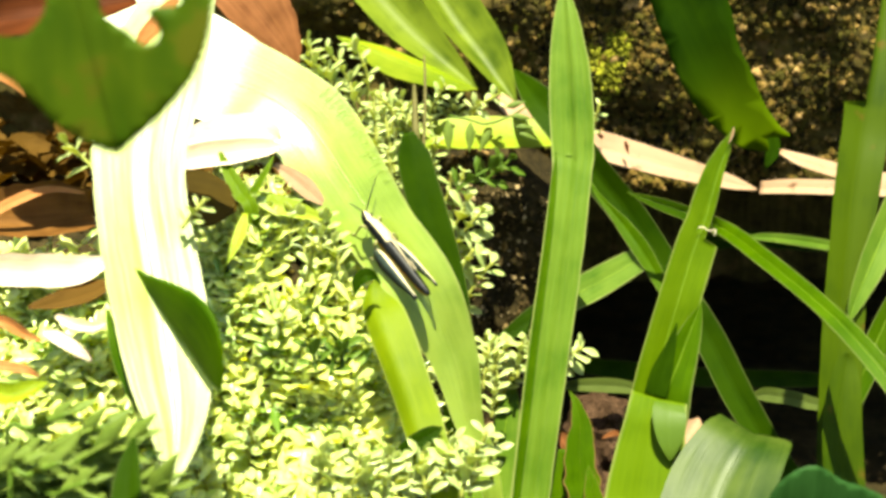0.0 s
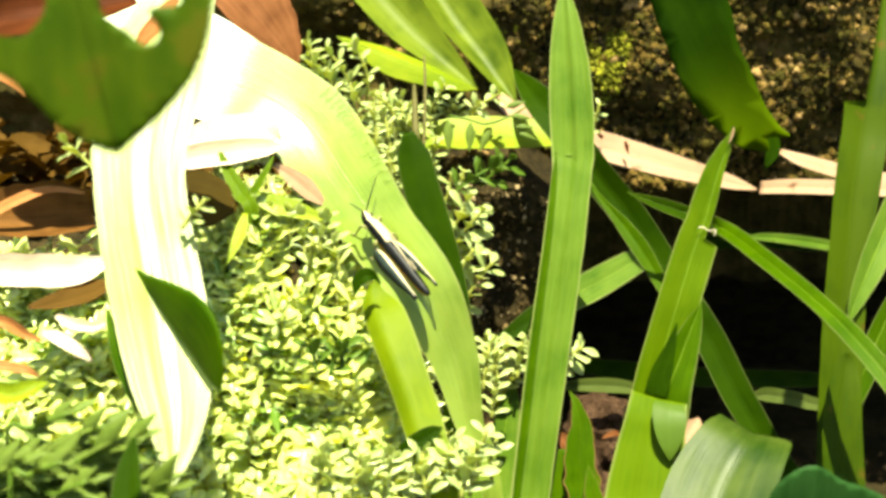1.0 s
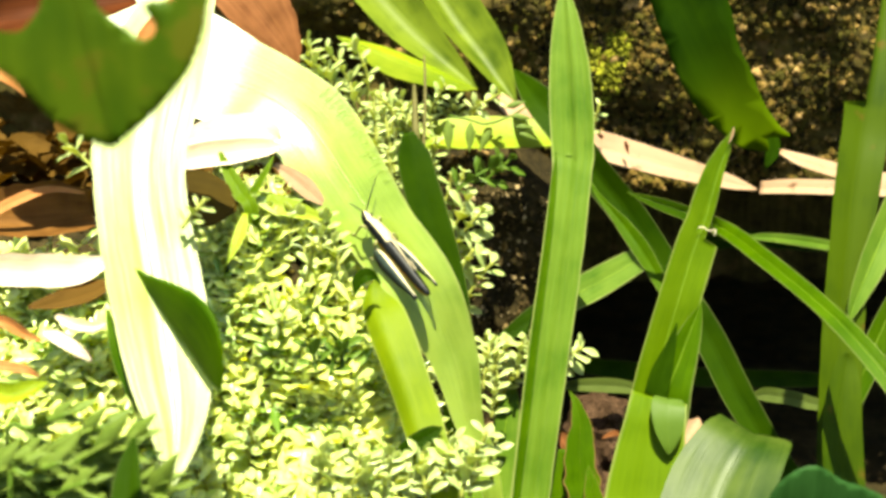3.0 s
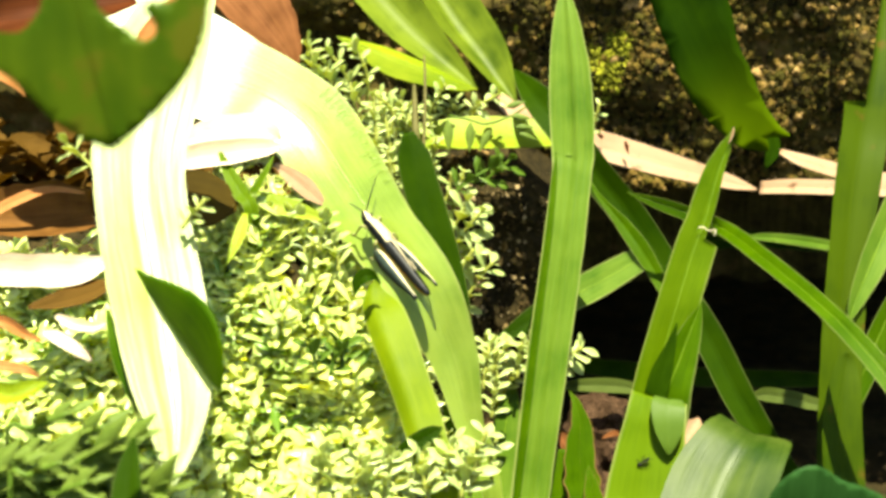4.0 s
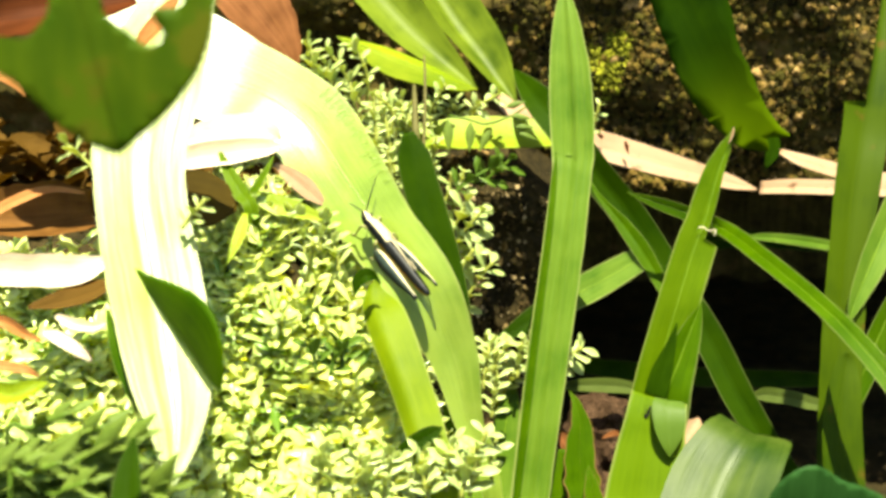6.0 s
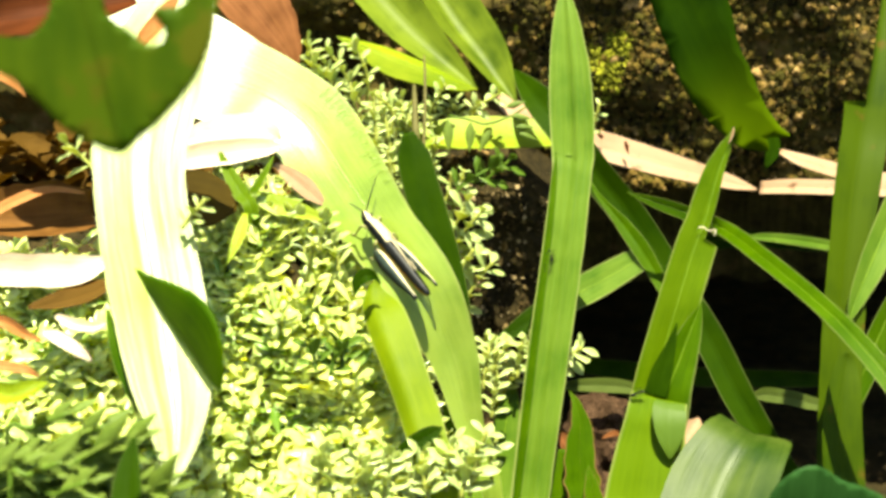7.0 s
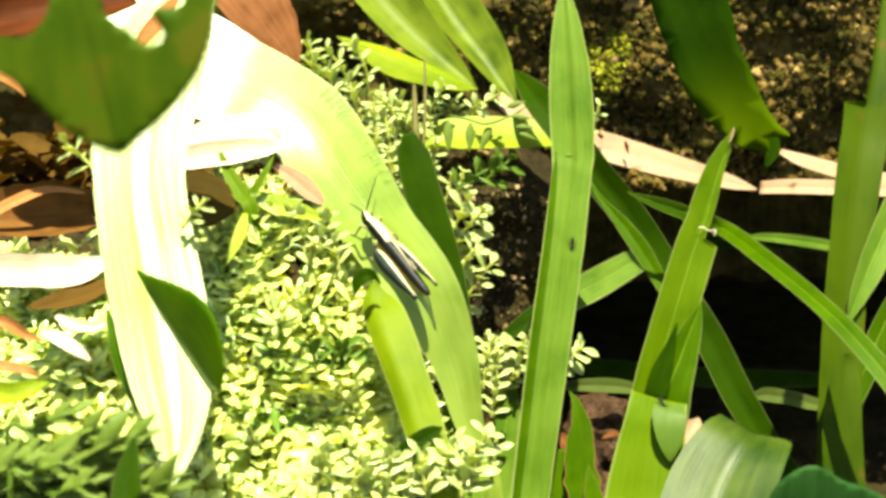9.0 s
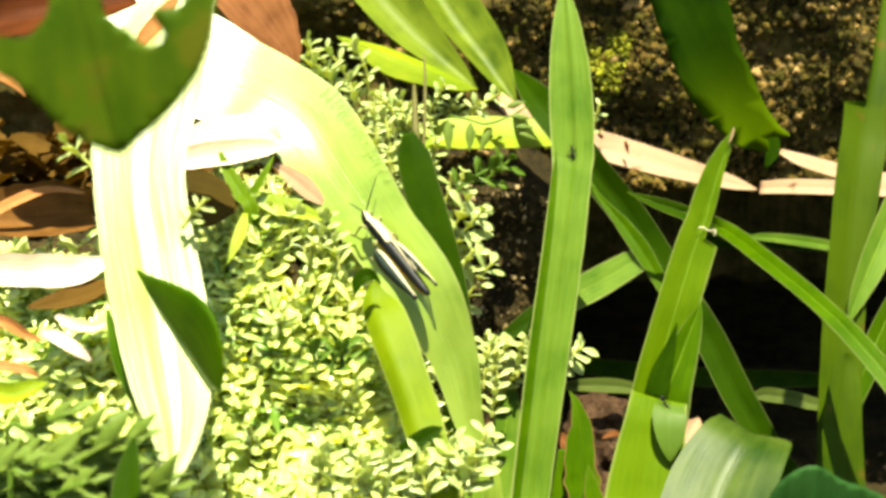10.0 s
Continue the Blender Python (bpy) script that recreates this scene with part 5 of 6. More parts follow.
    ([(0.0099, 0.2700, 0.0648), (0.0104, 0.2718, 0.0683), (0.0110, 0.2736, 0.0717), (0.0116, 0.2757, 0.0744)], 6, 0.80, 0),
    ([(0.0134, 0.2714, 0.0657), (0.0131, 0.2731, 0.0689), (0.0127, 0.2748, 0.0721), (0.0124, 0.2768, 0.0747)], 6, 0.80, 0),
    ([(0.0184, 0.2728, 0.0665), (0.0188, 0.2744, 0.0696), (0.0193, 0.2761, 0.0726), (0.0199, 0.2780, 0.0749)], 6, 0.80, 0),
    ([(0.0212, 0.2742, 0.0674), (0.0215, 0.2757, 0.0702), (0.0218, 0.2773, 0.0730), (0.0221, 0.2791, 0.0752)], 6, 0.80, 0),
    ([(0.0119, 0.2650, 0.0597), (0.0122, 0.2664, 0.0622), (0.0126, 0.2679, 0.0647), (0.0130, 0.2696, 0.0666)], 6, 0.80, 0),
    ([(-0.0077, 0.3242, 0.1055), (-0.0083, 0.3268, 0.1110), (-0.0091, 0.3293, 0.1165), (-0.0099, 0.3321, 0.1212)], 6, 0.90, 0),
    ([(-0.0131, 0.3212, 0.1031), (-0.0140, 0.3239, 0.1091), (-0.0151, 0.3267, 0.1151), (-0.0163, 0.3296, 0.1202)], 6, 0.90, 0),
    ([(-0.0177, 0.3223, 0.1060), (-0.0182, 0.3252, 0.1125), (-0.0188, 0.3281, 0.1191), (-0.0194, 0.3312, 0.1246)], 6, 0.90, 0),
    ([(-0.0225, 0.3254, 0.1116), (-0.0235, 0.3281, 0.1176), (-0.0248, 0.3309, 0.1237), (-0.0260, 0.3338, 0.1288)], 6, 1.00, 0),
    ([(-0.0288, 0.3290, 0.1187), (-0.0300, 0.3314, 0.1237), (-0.0314, 0.3338, 0.1288), (-0.0329, 0.3364, 0.1330)], 6, 1.00, 0),
    ([(-0.0328, 0.3319, 0.1236), (-0.0342, 0.3341, 0.1282), (-0.0358, 0.3363, 0.1327), (-0.0374, 0.3387, 0.1365)], 6, 1.00, 0),
    ([(-0.0351, 0.3332, 0.1273), (-0.0359, 0.3353, 0.1316), (-0.0368, 0.3374, 0.1359), (-0.0377, 0.3398, 0.1395)], 6, 1.00, 0),
    ([(-0.0133, 0.3308, 0.1118), (-0.0127, 0.3328, 0.1158), (-0.0121, 0.3348, 0.1199), (-0.0115, 0.3371, 0.1232)], 6, 0.80, 0),
    ([(-0.0477, 0.2726, 0.1009), (-0.0481, 0.2740, 0.1034), (-0.0487, 0.2754, 0.1059), (-0.0493, 0.2772, 0.1079)], 5, 1.00, 0),
    ([(-0.0444, 0.2740, 0.1019), (-0.0440, 0.2754, 0.1044), (-0.0435, 0.2768, 0.1069), (-0.0431, 0.2786, 0.1089)], 5, 1.10, 0),
    ([(-0.0409, 0.2726, 0.1009), (-0.0415, 0.2742, 0.1039), (-0.0421, 0.2758, 0.1068), (-0.0428, 0.2777, 0.1092)], 5, 1.00, 0),
    ([(-0.0370, 0.2735, 0.1006), (-0.0367, 0.2750, 0.1033), (-0.0363, 0.2765, 0.1061), (-0.0359, 0.2784, 0.1082)], 5, 1.10, 0),
    ([(-0.0330, 0.2730, 0.0993), (-0.0333, 0.2746, 0.1023), (-0.0338, 0.2762, 0.1052), (-0.0343, 0.2782, 0.1076)], 5, 1.00, 0),
    ([(-0.0297, 0.2742, 0.0996), (-0.0294, 0.2756, 0.1021), (-0.0291, 0.2771, 0.1046), (-0.0288, 0.2789, 0.1066)], 5, 1.00, 0),
    ([(-0.0542, 0.2712, 0.1000), (-0.0540, 0.2726, 0.1025), (-0.0537, 0.2740, 0.1050), (-0.0535, 0.2758, 0.1069)], 5, 1.00, 0),
    ([(-0.0502, 0.2709, 0.0994), (-0.0506, 0.2724, 0.1019), (-0.0511, 0.2738, 0.1044), (-0.0516, 0.2756, 0.1063)], 5, 1.00, 0),
    ([(-0.0268, 0.2763, 0.0996), (-0.0272, 0.2778, 0.1021), (-0.0277, 0.2792, 0.1046), (-0.0283, 0.2810, 0.1066)], 5, 0.90, 0),
    ([(-0.0249, 0.2726, 0.0952), (-0.0255, 0.2740, 0.0977), (-0.0261, 0.2755, 0.1002), (-0.0268, 0.2772, 0.1021)], 5, 0.90, 0),
    # three darker green sprigs for the shadow the arching blade leaves here
    ([(-0.0279, 0.2427, 0.0833), (-0.0283, 0.2437, 0.0852), (-0.0287, 0.2448, 0.0872), (-0.0292, 0.2458, 0.0888)], 4, 1.00, 1),
    ([(-0.0248, 0.2423, 0.0821), (-0.0243, 0.2433, 0.0841), (-0.0237, 0.2443, 0.0860), (-0.0231, 0.2453, 0.0876)], 4, 0.90, 1),
    ([(-0.0218, 0.2445, 0.0824), (-0.0223, 0.2455, 0.0842), (-0.0228, 0.2464, 0.0859), (-0.0234, 0.2474, 0.0873)], 4, 1.00, 1),
    ([(-0.0704, 0.2366, 0.1308), (-0.0722, 0.2375, 0.1325), (-0.0744, 0.2385, 0.1342), (-0.0766, 0.2394, 0.1357)], 4, 1.00, 0),
    ([(-0.0487, 0.2146, 0.1260), (-0.0474, 0.2156, 0.1277), (-0.0459, 0.2165, 0.1293), (-0.0445, 0.2174, 0.1307)], 4, 0.70, 0),
)
for n, (stem, pairs, size, green) in enumerate(near):
    sprig("small herb sprig with paired fleshy green leaves" if green else "small herb sprig with pale spoon-shaped leaves in the sun", stem, pairs, size, green, 100 + n)

hanging_sprig = thing("herb_sprig", "herb sprig with grey-green leaves hanging before a yellow blade", "herb", "herb sprigs", (0.0017, 0.3303, 0.1192))
part("stem", tube([(0.0017, 0.3303, 0.1192, 0.0003), (0.0075, 0.3289, 0.1184, 0.0003), (0.0119, 0.3275, 0.1175, 0.0003), (0.0189, 0.3283, 0.1197, 0.0003), (0.0228, 0.3291, 0.1219, 0.0003)], HERB_SHADE, 6, "stem", origin=hanging_sprig.location), hanging_sprig)
for at, along, size in (((0.0014, 0.3280, 0.1186), (0.2, -3.0, -8.2), 0.85), ((0.0076, 0.3268, 0.1183), (-0.3, -2.8, -7.6), 0.80), ((0.0128, 0.3260, 0.1163), (-2.8, -2.1, -5.8), 0.66), ((0.0173, 0.3281, 0.1221), (4.2, 0.4, 1.2), 0.55), ((0.0188, 0.3273, 0.1199), (5.1, -0.3, -0.7), 0.55), ((0.0199, 0.3263, 0.1170), (5.0, -0.1, -0.1), 0.50), ((0.0208, 0.3257, 0.1154), (4.0, -0.5, -1.3), 0.50)):
    part("leaf", LEAVES[3], hanging_sprig, "", Matrix.Translation(-hanging_sprig.location) @ aim(at, along, (0, -0.9, 0.3)) @ Matrix.Scale(size, 4))

rng = random.Random(31)
for n in range(76):
    x, y = rng.uniform(-0.040, -0.004), rng.uniform(0.322, 0.342)
    z = bank_height(x, y)
    h, a, b = rng.uniform(0.012, 0.028), rng.uniform(-0.25, 0.25), rng.uniform(-0.3, 0.05)
    stem = [(x + a * h * q, y + b * h * q, z + h * q) for q in (0, 0.35, 0.7, 1.0)]
    sprig("upright herb sprig with small pale rounded leaves", stem, 7, rng.uniform(0.75, 1.05), 0, 300 + n)
# shaded clump: its dimness is in the leaf colour
rng = random.Random(47)
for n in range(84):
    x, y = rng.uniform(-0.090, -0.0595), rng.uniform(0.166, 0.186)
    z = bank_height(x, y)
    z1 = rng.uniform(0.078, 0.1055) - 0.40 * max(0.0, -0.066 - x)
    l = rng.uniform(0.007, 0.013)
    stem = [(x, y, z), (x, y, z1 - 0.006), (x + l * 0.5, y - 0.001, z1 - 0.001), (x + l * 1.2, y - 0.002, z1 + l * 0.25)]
    sprig("herb sprig with narrow pointed leaves coloured dull green for the shade", stem, 4, rng.uniform(0.55, 0.9), 2, 400 + n, low=0.5)

# thin upright dead stalk
for label, rows in (
        ("thin brownish upright stalk rising from the herbs", [(-0.0061, 0.3116, 0.1029, 0.00120), (-0.0067, 0.3161, 0.1094, 0.00120), (-0.0074, 0.3212, 0.1175, 0.00110), (-0.0077, 0.3257, 0.1243, 0.00080), (-0.0079, 0.3283, 0.1284, 0.00040)]),
        ("fine dark upright stalk rising from the herbs", [(-0.0048, 0.3111, 0.1046, 0.00050), (-0.0052, 0.3156, 0.1111, 0.00050), (-0.0049, 0.3217, 0.1221, 0.00045), (-0.0049, 0.3269, 0.1303, 0.00040), (-0.0052, 0.3301, 0.1361, 0.00020)])):
    stalk = thing("dry_stalk", label, "stalk", at=rows[0][:3])
    part("stem", tube(rows, STALK, 7, "stem", origin=stalk.location), stalk)


def carpet():
    """The herbs that cover the bank: sprigs as things where they stand clear, the deep mat as one."""
    rng = random.Random(77)
    verts, faces, uvs = [], [], []
    src = [([v.co.copy() for v in me.vertices], [tuple(q.vertices) for q in me.polygons], [tuple(d.uv) for d in me.uv_layers[0].data], me) for me in (herb_leaf("mat_leaf", HERB_MAT, 0.0052, 0.0026, SHORT), herb_leaf("mat_leaf_slim", HERB_MAT, 0.0058, 0.0021, SHORT))]
    vuv = []
    for co, fs, _, me in src:
        t = [None] * len(co)
        for lp, d in zip(me.loops, me.uv_layers[0].data):
            t[lp.vertex_index] = tuple(d.uv)
        vuv.append(t)
    count = 0
    while count < 3900:
        x, y = rng.uniform(-0.17, 0.0), rng.uniform(0.185, 0.385)
        if x > -0.004 - 0.008 * smooth(0.31, 0.34, y) or (x < -0.07 and y > 0.305) or (y > 0.335 and x < -0.066 and rng.random() < 0.9):
            continue
        if noise.noise((x * 60, y * 60, 8)) < -0.30:
            continue
        count += 1
        z = bank_height(x, y)
        lean = Vector((rng.uniform(-0.4, 0.4), rng.uniform(-0.6, 0.1), 1)).normalized()
        h = rng.uniform(0.005, 0.012) * (1.0 + 0.9 * noise.noise((x * 55, y * 55, 4)))
        stem = [Vector((x, y, z - 0.001)) + lean * h * q + Vector((0, 0, 0.1 * h * q)) for q in (0, 0.5, 1.0)]
        if count % 40 == 0 and not (x > -0.03 and y < 0.31):
            sprig("small herb sprig with pale spoon-shaped leaves in the sun", [tuple(v + Vector((0, -0.002, 0.004)) * i) for i, v in enumerate(stem)], 4, rng.uniform(0.8, 1.1), 0, count)
        if count % 2 == 0:
            flat = [tuple(Vector((x + rng.gauss(0, 0.002), y + rng.gauss(0, 0.002), z - 0.0005)) + lean * 0.003 * q) for q in (0, 0.5, 1.0)]
            for m in sprig_poses(flat, rng, 2, rng.uniform(1.2, 1.6)):
                o = len(verts)
                verts += [m @ v for v in src[0][0]]
                faces += [tuple(i + o for i in f) for f in src[0][1]]
                uvs += vuv[0]
        for m in sprig_poses([tuple(v) for v in stem], rng, rng.choice((2, 3, 3, 4)), rng.uniform(0.85, 1.5)):
            q = rng.randrange(2)
            o = len(verts)
            verts += [m @ v for v in src[q][0]]
            faces += [tuple(i + o for i in f) for f in src[q][1]]
            uvs += vuv[q]
    ob = new("herb_carpet", mesh_of("herb_carpet", verts, faces, [HERB_MAT], None, uvs))
    tagged(ob, "dense mat of tiny pale green fleshy-leaved herbs on the bank", "herbs", kind="stuff")


carpet()


# ---- grasshopper ----
def grasshopper():
    """Head along +x, back along +z; stands on the arching blade, rolled so that its flank shows."""
    head_at, tail = Vector((-0.0194, 0.2778, 0.1080)), Vector((-0.0035, 0.2618, 0.0934))
    fwd = head_at - tail
    L = fwd.length
    to_eye, right = Vector((0, -0.94, 0.342)), Vector((0.75, 0.226, 0.62))
    ob = thing("grasshopper", "slender young grasshopper with pale and dark stripes on a blade", "grasshopper")
    ob.matrix_basis = aim(tail, fwd, to_eye * 0.65 + right * 0.75)

    def ring(names, rows, slots, mats, flat=0.8, sides=14):
        return tube(rows, None, sides, names, slots, mats, flat, steps=5)

    flank = [0, 0, 0, 1, 1, 2, 2, 2, 2, 1, 1, 1, 0, 0]
    part("abdomen", ring("abdomen", [(-0.0002, 0, 0.0002, 0.0005), (L * 0.02, 0, 0.0002, 0.0009), (L * 0.10, 0, 0.0, 0.0013), (L * 0.3, 0, 0, 0.0016), (L * 0.55, 0, 0, 0.0018), (L * 0.68, 0, 0, 0.0018)], [1, 1, 1, 1, 1, 2, 2, 2, 2, 2, 1, 1, 1, 1], [SHELL_PALE, SHELL_DARK, SHELL_WARM], 0.9), ob, "black abdomen with an amber underside")
    part("thorax", ring("thorax", [(L * 0.60, 0, 0.0002, 0.0017), (L * 0.70, 0, 0.0003, 0.0020), (L * 0.80, 0, 0.0003, 0.0019), (L * 0.88, 0, 0.0001, 0.0015)], flank, [SHELL_PALE, SHELL_DARK, LEG], 0.9), ob, "thorax with a pale back and black flank")
    head = part("head", ring("head", [(L * 0.87, 0, 0.0, 0.0013), (L * 0.92, 0, 0.0, 0.0014), (L * 0.97, 0, 0.0004, 0.0010), (L * 1.0, 0, 0.0008, 0.0004)], flank, [SHELL_PALE, SHELL_DARK, LEG], 0.9), ob, "tapering head with a pale crown")
    for s in (1, -1):
        part("wing_pad", blade_mesh("wing_pad", [(L * 0.74, s * 0.0006 - 0.0003, 0.0019, 0.0006), (L * 0.6, s * 0.0006 - 0.0005, 0.0018, 0.0010), (L * 0.42, s * 0.0006 - 0.0005, 0.0016, 0.0009), (L * 0.24, s * 0.0005 - 0.0004, 0.0014, 0.0002)], SHELL_PALE, facing=(0, s, 0.9), cross=4), ob, "pale wing pad along the back")
        part("eye", tube([(L * 0.915, s * 0.0010, 0.0006, 0.0002), (L * 0.93, s * 0.0011, 0.0007, 0.00048), (L * 0.95, s * 0.0010, 0.0008, 0.00042), (L * 0.965, s * 0.0008, 0.0008, 0.0001)], SHELL_DARK, 8, "eye"), head, "dark eye")
    for s, rows, k in ((1, [(0.60, 0.0034, -0.0012), (0.50, 0.0043, -0.0006), (0.36, 0.0047, -0.0002), (0.18, 0.0046, 0.0), (0.06, 0.0044, 0.0002), (0.02, 0.0043, 0.0002)], 1.0),
                       (-1, [(0.62, -0.0008, 0.0008), (0.52, -0.0011, 0.0012), (0.38, -0.0016, 0.0014), (0.22, -0.0022, 0.0015), (0.10, -0.0026, 0.0016), (0.06, -0.0027, 0.0016)], 0.7)):
        radii = (0.0008, 0.0016, 0.0017, 0.0012, 0.0006, 0.0006)
        femur = part("hind_femur", ring("hind_femur", [(L * x, y, z, r * k) for (x, y, z), r in zip(rows, radii)], [0, 1, 1, 2, 2, 2, 2, 2, 2, 2, 1, 0, 0, 0], [SHELL_PALE, SHELL_GREY, SHELL_DARK], 0.75), ob, "grey hind thigh with a pale upper edge")
        x, y, z = rows[-1]
        part("knee", ring("knee", [(L * x + 0.0006, y, z, 0.0003), (L * x, y, z, 0.0006 * k), (L * x - 0.0007, y, z, 0.0005 * k), (L * x - 0.0010, y, z, 0.0001)], [0] * 14, [SHELL_DARK], 0.9), femur, "black knee")
        part("hind_tibia", tube([(L * x, y, z, 0.0003), (L * 0.18, y - 0.0012, z - 0.0016, 0.00026), (L * 0.36, y - 0.0018, z - 0.0030, 0.00024), (L * 0.48, y - 0.0020, z - 0.0044, 0.0002)], SHELL_RED if s > 0 else LEG, 6, "hind_tibia"), femur, "slender lower hind leg")
    for a, b, y1, z1, y2, z2 in ((0.70, 0.64, 0.0022, -0.0010, 0.0002, -0.0062), (0.84, 0.94, 0.0022, -0.0008, 0.0004, -0.0058), (0.70, 0.66, -0.0030, 0.0010, -0.0052, -0.0010), (0.84, 0.92, -0.0026, 0.0010, -0.0050, -0.0008)):
        part("leg", tube([(L * a, y1 * 0.3, -0.0009, 0.0004), (L * (a + b) / 2, y1, z1, 0.00032), (L * b, y2, z2, 0.00022), (L * b + 0.0012, y2 + 0.0003, z2 - 0.0002, 0.00015)], LEG, 6, "leg"), ob, "thin yellowish leg")
    for y, z, x in ((-0.0047, 0.0058, 0.0052), (0.0013, -0.0008, 0.0042)):
        part("antenna", tube([(L * 0.985, y * 0.08, 0.0008, 0.00018), (L * 0.985 + x * 0.35, y * 0.38, 0.0008 + z * 0.36, 0.00016), (L * 0.985 + x * 0.7, y * 0.7, 0.0008 + z * 0.7, 0.00014), (L * 0.985 + x, y, 0.0008 + z, 0.0001)], SHELL_DARK, 5, "antenna"), head, "dark antenna")
    return ob


grasshopper()


# ---- ants ----
def ant(label):
    """Head along +x, feet at z = 0; about three and a half millimetres."""
    ob = thing("ant", label, "ant", "ants")
    part("abdomen", tube([(-0.0017, 0, 0.0005, 0.0001), (-0.0013, 0, 0.00055, 0.00042), (-0.0008, 0, 0.0006, 0.00043), (-0.0004, 0, 0.0005, 0.0001)], ANT, 8, "abdomen"), ob)
    part("thorax", tube([(-0.0005, 0, 0.0005, 0.0001), (-0.0001, 0, 0.00055, 0.00024), (0.0004, 0, 0.0006, 0.00027), (0.0007, 0, 0.0006, 0.0001)], ANT, 8, "thorax"), ob)
    head = part("head", tube([(0.0006, 0, 0.0006, 0.0001), (0.0009, 0, 0.0006, 0.00034), (0.0013, 0, 0.0006, 0.0003), (0.0015, 0, 0.0005, 0.0001)], ANT, 8, "head"), ob)
    for s in (1, -1):
        for a, b in ((0.0004, 0.0011), (0.0001, 0.0002), (-0.0002, -0.0011)):
            part("leg", tube([(a, s * 0.0001, 0.0005, 0.00008), ((a + b) / 2, s * 0.0007, 0.0009, 0.00007), (b, s * 0.0012, 0.0001, 0.00005)], ANT, 5, "leg"), ob)
        part("antenna", tube([(0.0014, s * 0.0001, 0.0007, 0.00006), (0.0018, s * 0.0005, 0.0009, 0.00005), (0.0022, s * 0.0006, 0.0006, 0.00004)], ANT, 5, "antenna"), head)
    return ob


ant_fold = ant("tiny black ant walking on the folded grass blade")
ant_up = ant("tiny black ant climbing the edge of the upright blade")
ant_down = ant("tiny black ant running on the face of the upright blade")


def crawl(ob, rows):
    """Rows of seconds, place and heading, in degrees from the right, turning left, on a surface that faces the eye."""
    keys = []
    for t, x, y, z, a in rows:
        g = radians(a)
        along = Vector((math.cos(g), math.sin(g) * 0.342, math.sin(g) * 0.94))
        keys.append((t, aim((x, y, z), along, (0, -0.94, 0.342))))
    walk(ob, keys)


def sway(ob, at, rows):
    """Rows of seconds and the shift from the place at rest."""
    walk(ob, [(t, Matrix.Translation(Vector(at) + Vector((x, y, z)))) for t, x, y, z in rows])


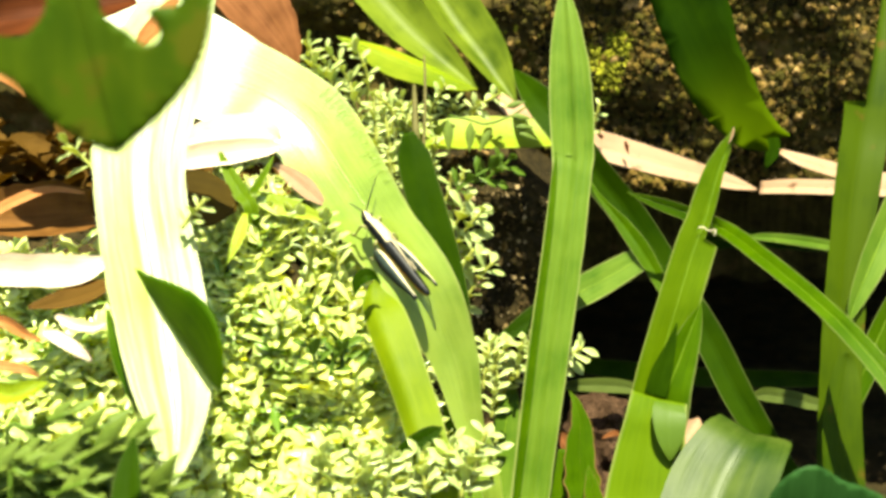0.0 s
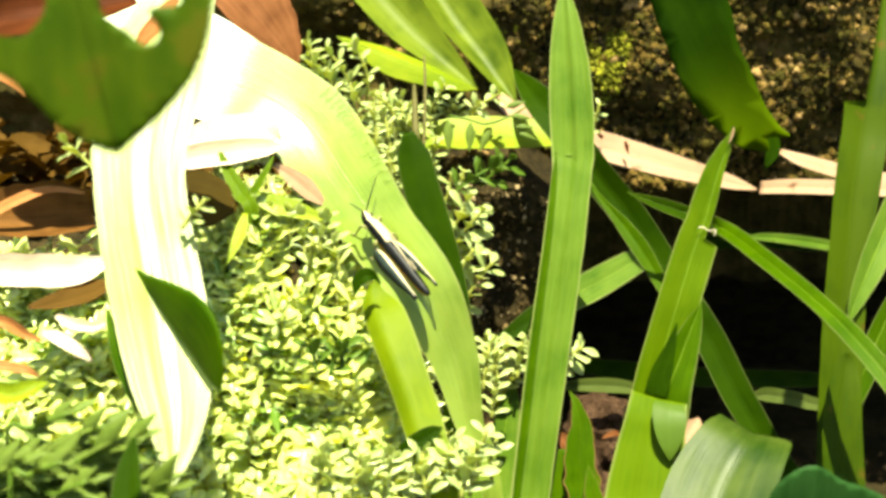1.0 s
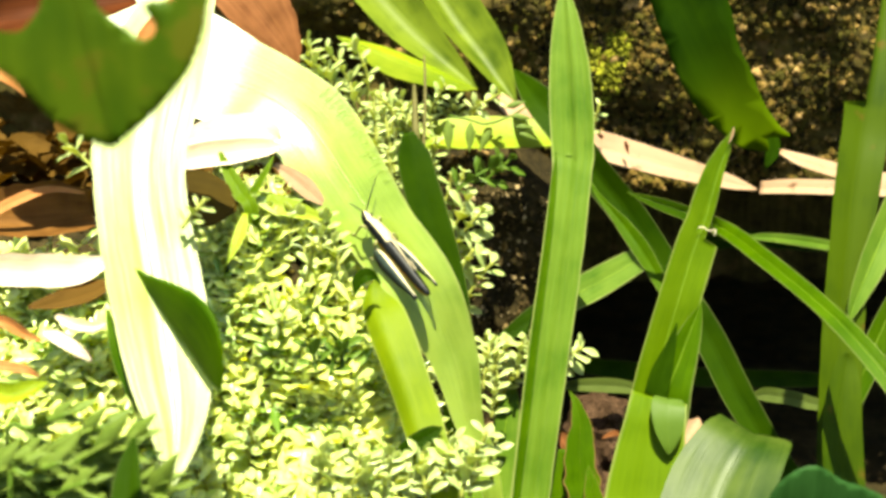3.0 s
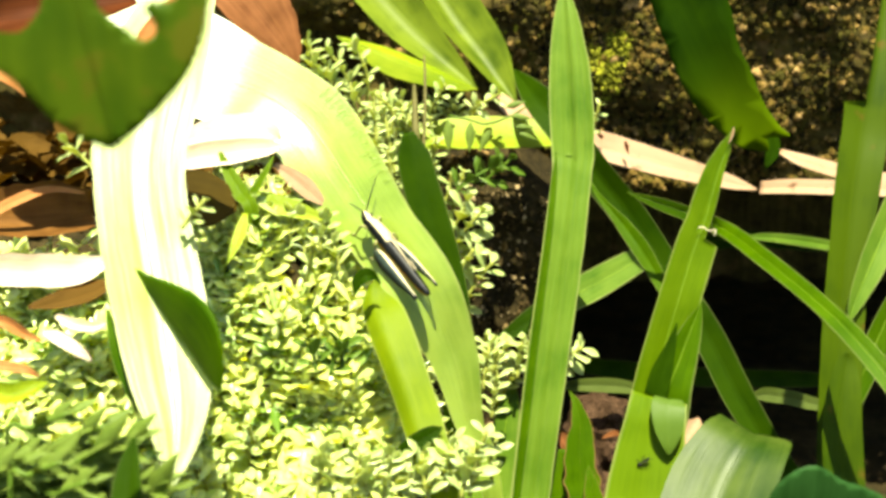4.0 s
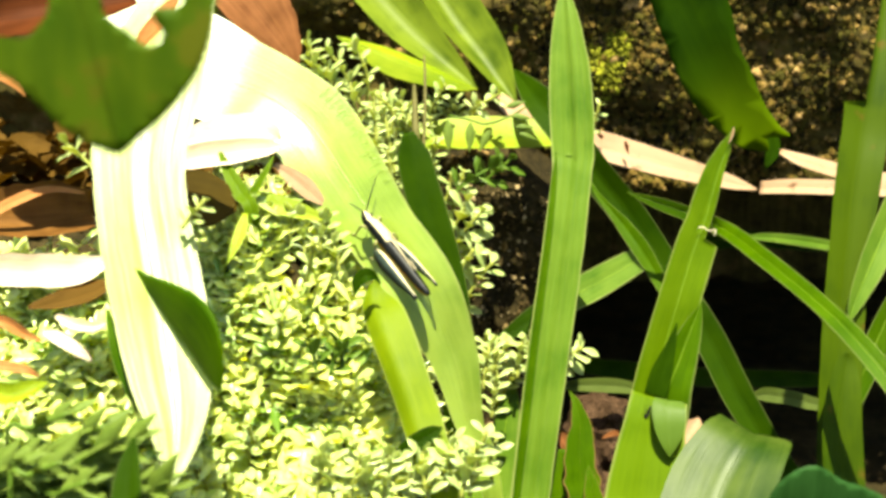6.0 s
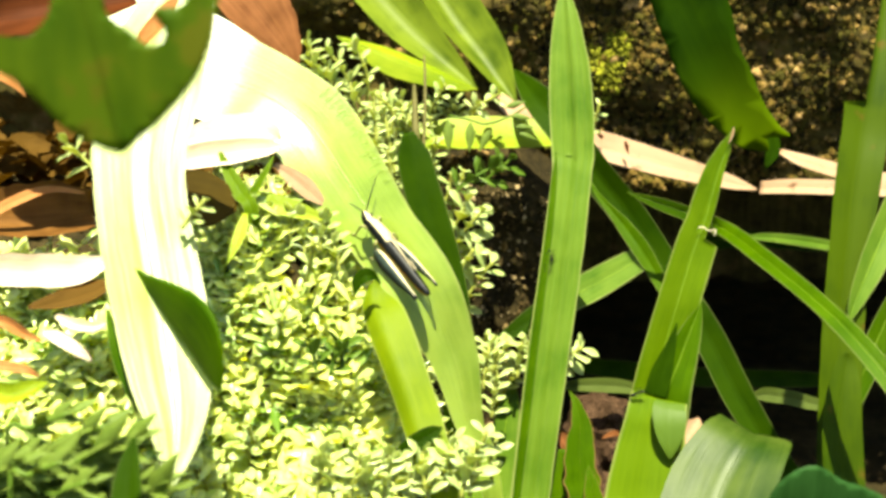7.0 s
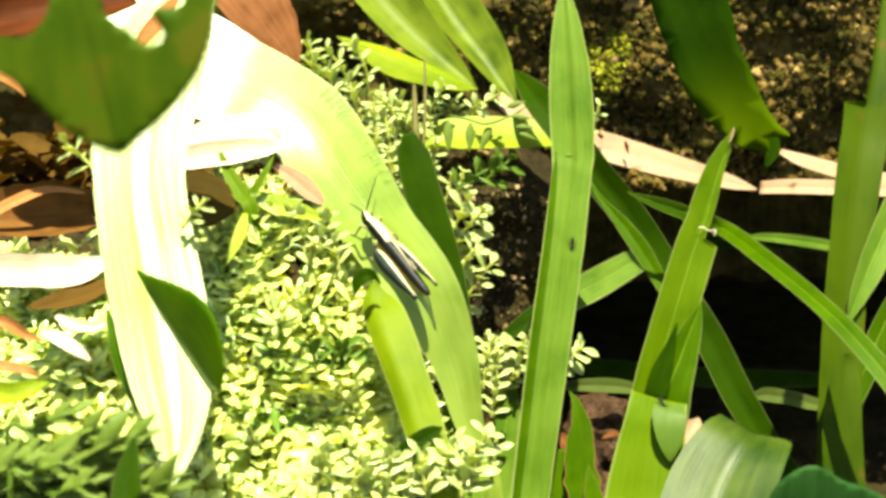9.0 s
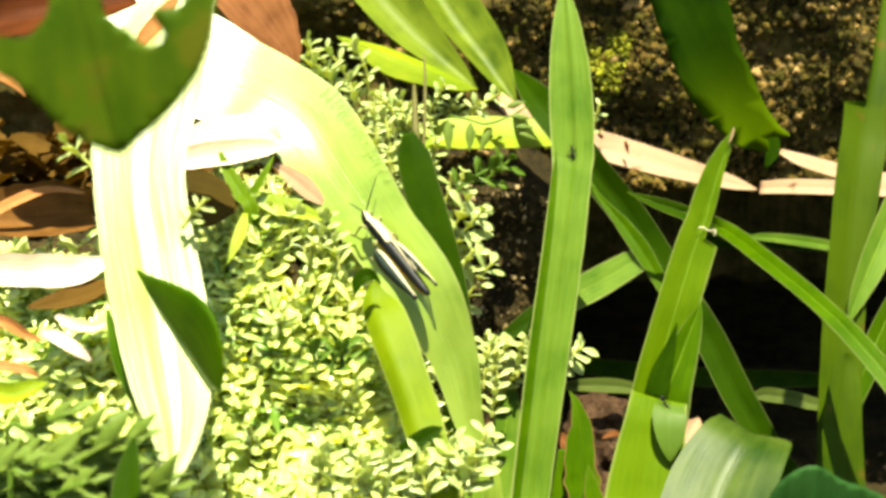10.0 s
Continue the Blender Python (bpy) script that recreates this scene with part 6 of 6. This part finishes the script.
def motions():
    crawl(ant_fold, [(0, 0.03830, 0.22835, 0.04424, 70), (3.3, 0.03827, 0.22839, 0.04494, 70), (3.7, 0.03873, 0.23488, 0.05854, 60),
        (3.8, 0.04007, 0.23613, 0.06022, 52), (3.9, 0.04293, 0.23739, 0.06163, 40), (4, 0.04454, 0.23848, 0.06286, 32),
        (4.1, 0.04622, 0.23887, 0.06306, 20), (4.2, 0.04783, 0.23891, 0.06376, 30), (4.3, 0.04883, 0.23917, 0.06447, 45),
        (4.4, 0.04910, 0.23943, 0.06489, 80), (4.5, 0.04887, 0.23969, 0.06531, 140), (4.6, 0.04790, 0.23995, 0.06545, 175),
        (4.7, 0.04645, 0.24031, 0.06525, 180), (4.8, 0.04462, 0.23995, 0.06545, 178), (4.9, 0.04075, 0.23951, 0.06598, 165),
        (5, 0.04023, 0.23933, 0.06580, 150), (5.2, 0.04104, 0.24029, 0.06726, 60), (5.4, 0.04202, 0.24173, 0.06945, 65),
        (5.6, 0.04387, 0.24265, 0.07052, 20), (5.7, 0.04543, 0.24296, 0.07049, 10), (6.1, 0.04601, 0.24507, 0.07279, 90),
        (6.5, 0.04303, 0.24621, 0.07476, 170), (6.8, 0.04242, 0.24737, 0.07502, 120), (7, 0.04369, 0.24602, 0.07599, 20),
        (7.2, 0.04852, 0.24559, 0.07479, -10), (7.4, 0.04839, 0.24559, 0.07479, -5), (7.6, 0.04700, 0.24589, 0.07563, -5),
        (7.8, 0.04941, 0.24559, 0.07479, -25), (8, 0.04972, 0.24514, 0.07474, -40), (8.2, 0.04997, 0.24506, 0.07450, -60),
        (8.5, 0.04928, 0.24470, 0.07440, -70), (9, 0.04914, 0.24452, 0.07421, -60), (9.3, 0.04916, 0.24470, 0.07440, -55),
        (10, 0.04954, 0.24470, 0.07440, -60)])
    crawl(ant_up, [(0, 0.01924, 0.25111, 0.03032, 85), (5, 0.01931, 0.25665, 0.04261, 85), (5.5, 0.01893, 0.26459, 0.06297, 85),
        (5.7, 0.01928, 0.26260, 0.06627, 78), (6.3, 0.02193, 0.26614, 0.07879, 80), (6.8, 0.02471, 0.27077, 0.08888, 76),
        (6.9, 0.02486, 0.27226, 0.09238, 82), (7, 0.02515, 0.27365, 0.09562, 85), (7.1, 0.02530, 0.27487, 0.09836, 95),
        (7.3, 0.02758, 0.28008, 0.10114, 80), (8, 0.02998, 0.28624, 0.11221, 85), (10, 0.03123, 0.29825, 0.13351, 88)])
    crawl(ant_down, [(0, 0.03084, 0.29486, 0.12714, -92), (5, 0.03018, 0.28959, 0.11557, -92), (6.4, 0.02832, 0.28244, 0.10178, -100),
        (6.7, 0.02579, 0.27791, 0.09958, -110), (6.8, 0.02572, 0.27542, 0.09961, -80), (7, 0.02585, 0.27487, 0.09836, -75),
        (7.1, 0.02652, 0.27426, 0.09699, -65), (7.2, 0.02691, 0.27370, 0.09604, -70), (7.3, 0.02797, 0.27258, 0.09385, -65),
        (7.4, 0.02821, 0.27110, 0.09065, -72), (7.5, 0.02835, 0.27096, 0.09027, -50), (7.6, 0.02901, 0.27073, 0.08992, -35),
        (7.7, 0.02994, 0.27008, 0.08872, 0), (7.8, 0.03008, 0.27012, 0.08885, 30), (7.9, 0.03037, 0.27124, 0.09132, 75),
        (8, 0.03093, 0.27235, 0.09380, 88), (8.2, 0.02960, 0.27323, 0.09564, 100), (8.3, 0.02962, 0.27421, 0.09774, 95),
        (8.5, 0.02936, 0.27449, 0.09821, 95), (8.7, 0.02922, 0.27477, 0.09898, 90), (8.8, 0.02963, 0.27472, 0.09885, 60),
        (8.9, 0.03058, 0.27491, 0.09936, 50), (9, 0.03100, 0.27556, 0.10086, 85), (9.2, 0.03115, 0.27659, 0.10309, 92),
        (9.4, 0.03061, 0.27663, 0.10322, 95), (9.6, 0.03056, 0.27935, 0.10834, 88), (9.8, 0.03249, 0.28359, 0.11589, 80),
        (9.9, 0.03225, 0.28453, 0.11733, 105), (10, 0.03152, 0.28662, 0.12072, 100)])
    sway(hanging, hang_at, [(0, 0.00000, -0.00000, -0.00000), (1, 0.00000, -0.00000, -0.00000), (1.5, -0.00006, 0.00005, 0.00013), (2, -0.00010, 0.00008, 0.00022), (2.5, -0.00026, 0.00014, 0.00037), (3.2, -0.00053, 0.00023, 0.00062), (4, -0.00043, 0.00018, 0.00049), (4.5, 0.00006, 0.00005, 0.00013), (5, 0.00040, -0.00000, -0.00000), (5.5, 0.00020, -0.00005, -0.00013), (6.3, 0.00040, -0.00005, -0.00013), (7, 0.00053, -0.00003, -0.00006), (7.5, 0.00040, -0.00003, -0.00006), (8, 0.00036, -0.00005, -0.00013), (9, 0.00036, -0.00004, -0.00009), (10, 0.00036, -0.00005, -0.00013)])
    sway(flap, (0, 0, 0), [(0, 0.00000, -0.00000, -0.00000), (1, 0.00000, 0.00004, 0.00012), (1.5, 0.00000, 0.00013, 0.00035), (2, 0.00000, 0.00034, 0.00094), (2.5, -0.00025, 0.00039, 0.00106), (3.3, -0.00025, 0.00047, 0.00130), (4, -0.00025, 0.00043, 0.00118), (4.5, -0.00025, 0.00021, 0.00059), (5, 0.00000, 0.00034, 0.00094), (5.5, -0.00025, 0.00039, 0.00106), (6.3, 0.00000, 0.00026, 0.00071), (7, 0.00000, 0.00013, 0.00035), (7.5, 0.00000, -0.00013, -0.00035), (8, 0.00000, -0.00009, -0.00024), (10, 0.00000, -0.00009, -0.00024)])


motions()
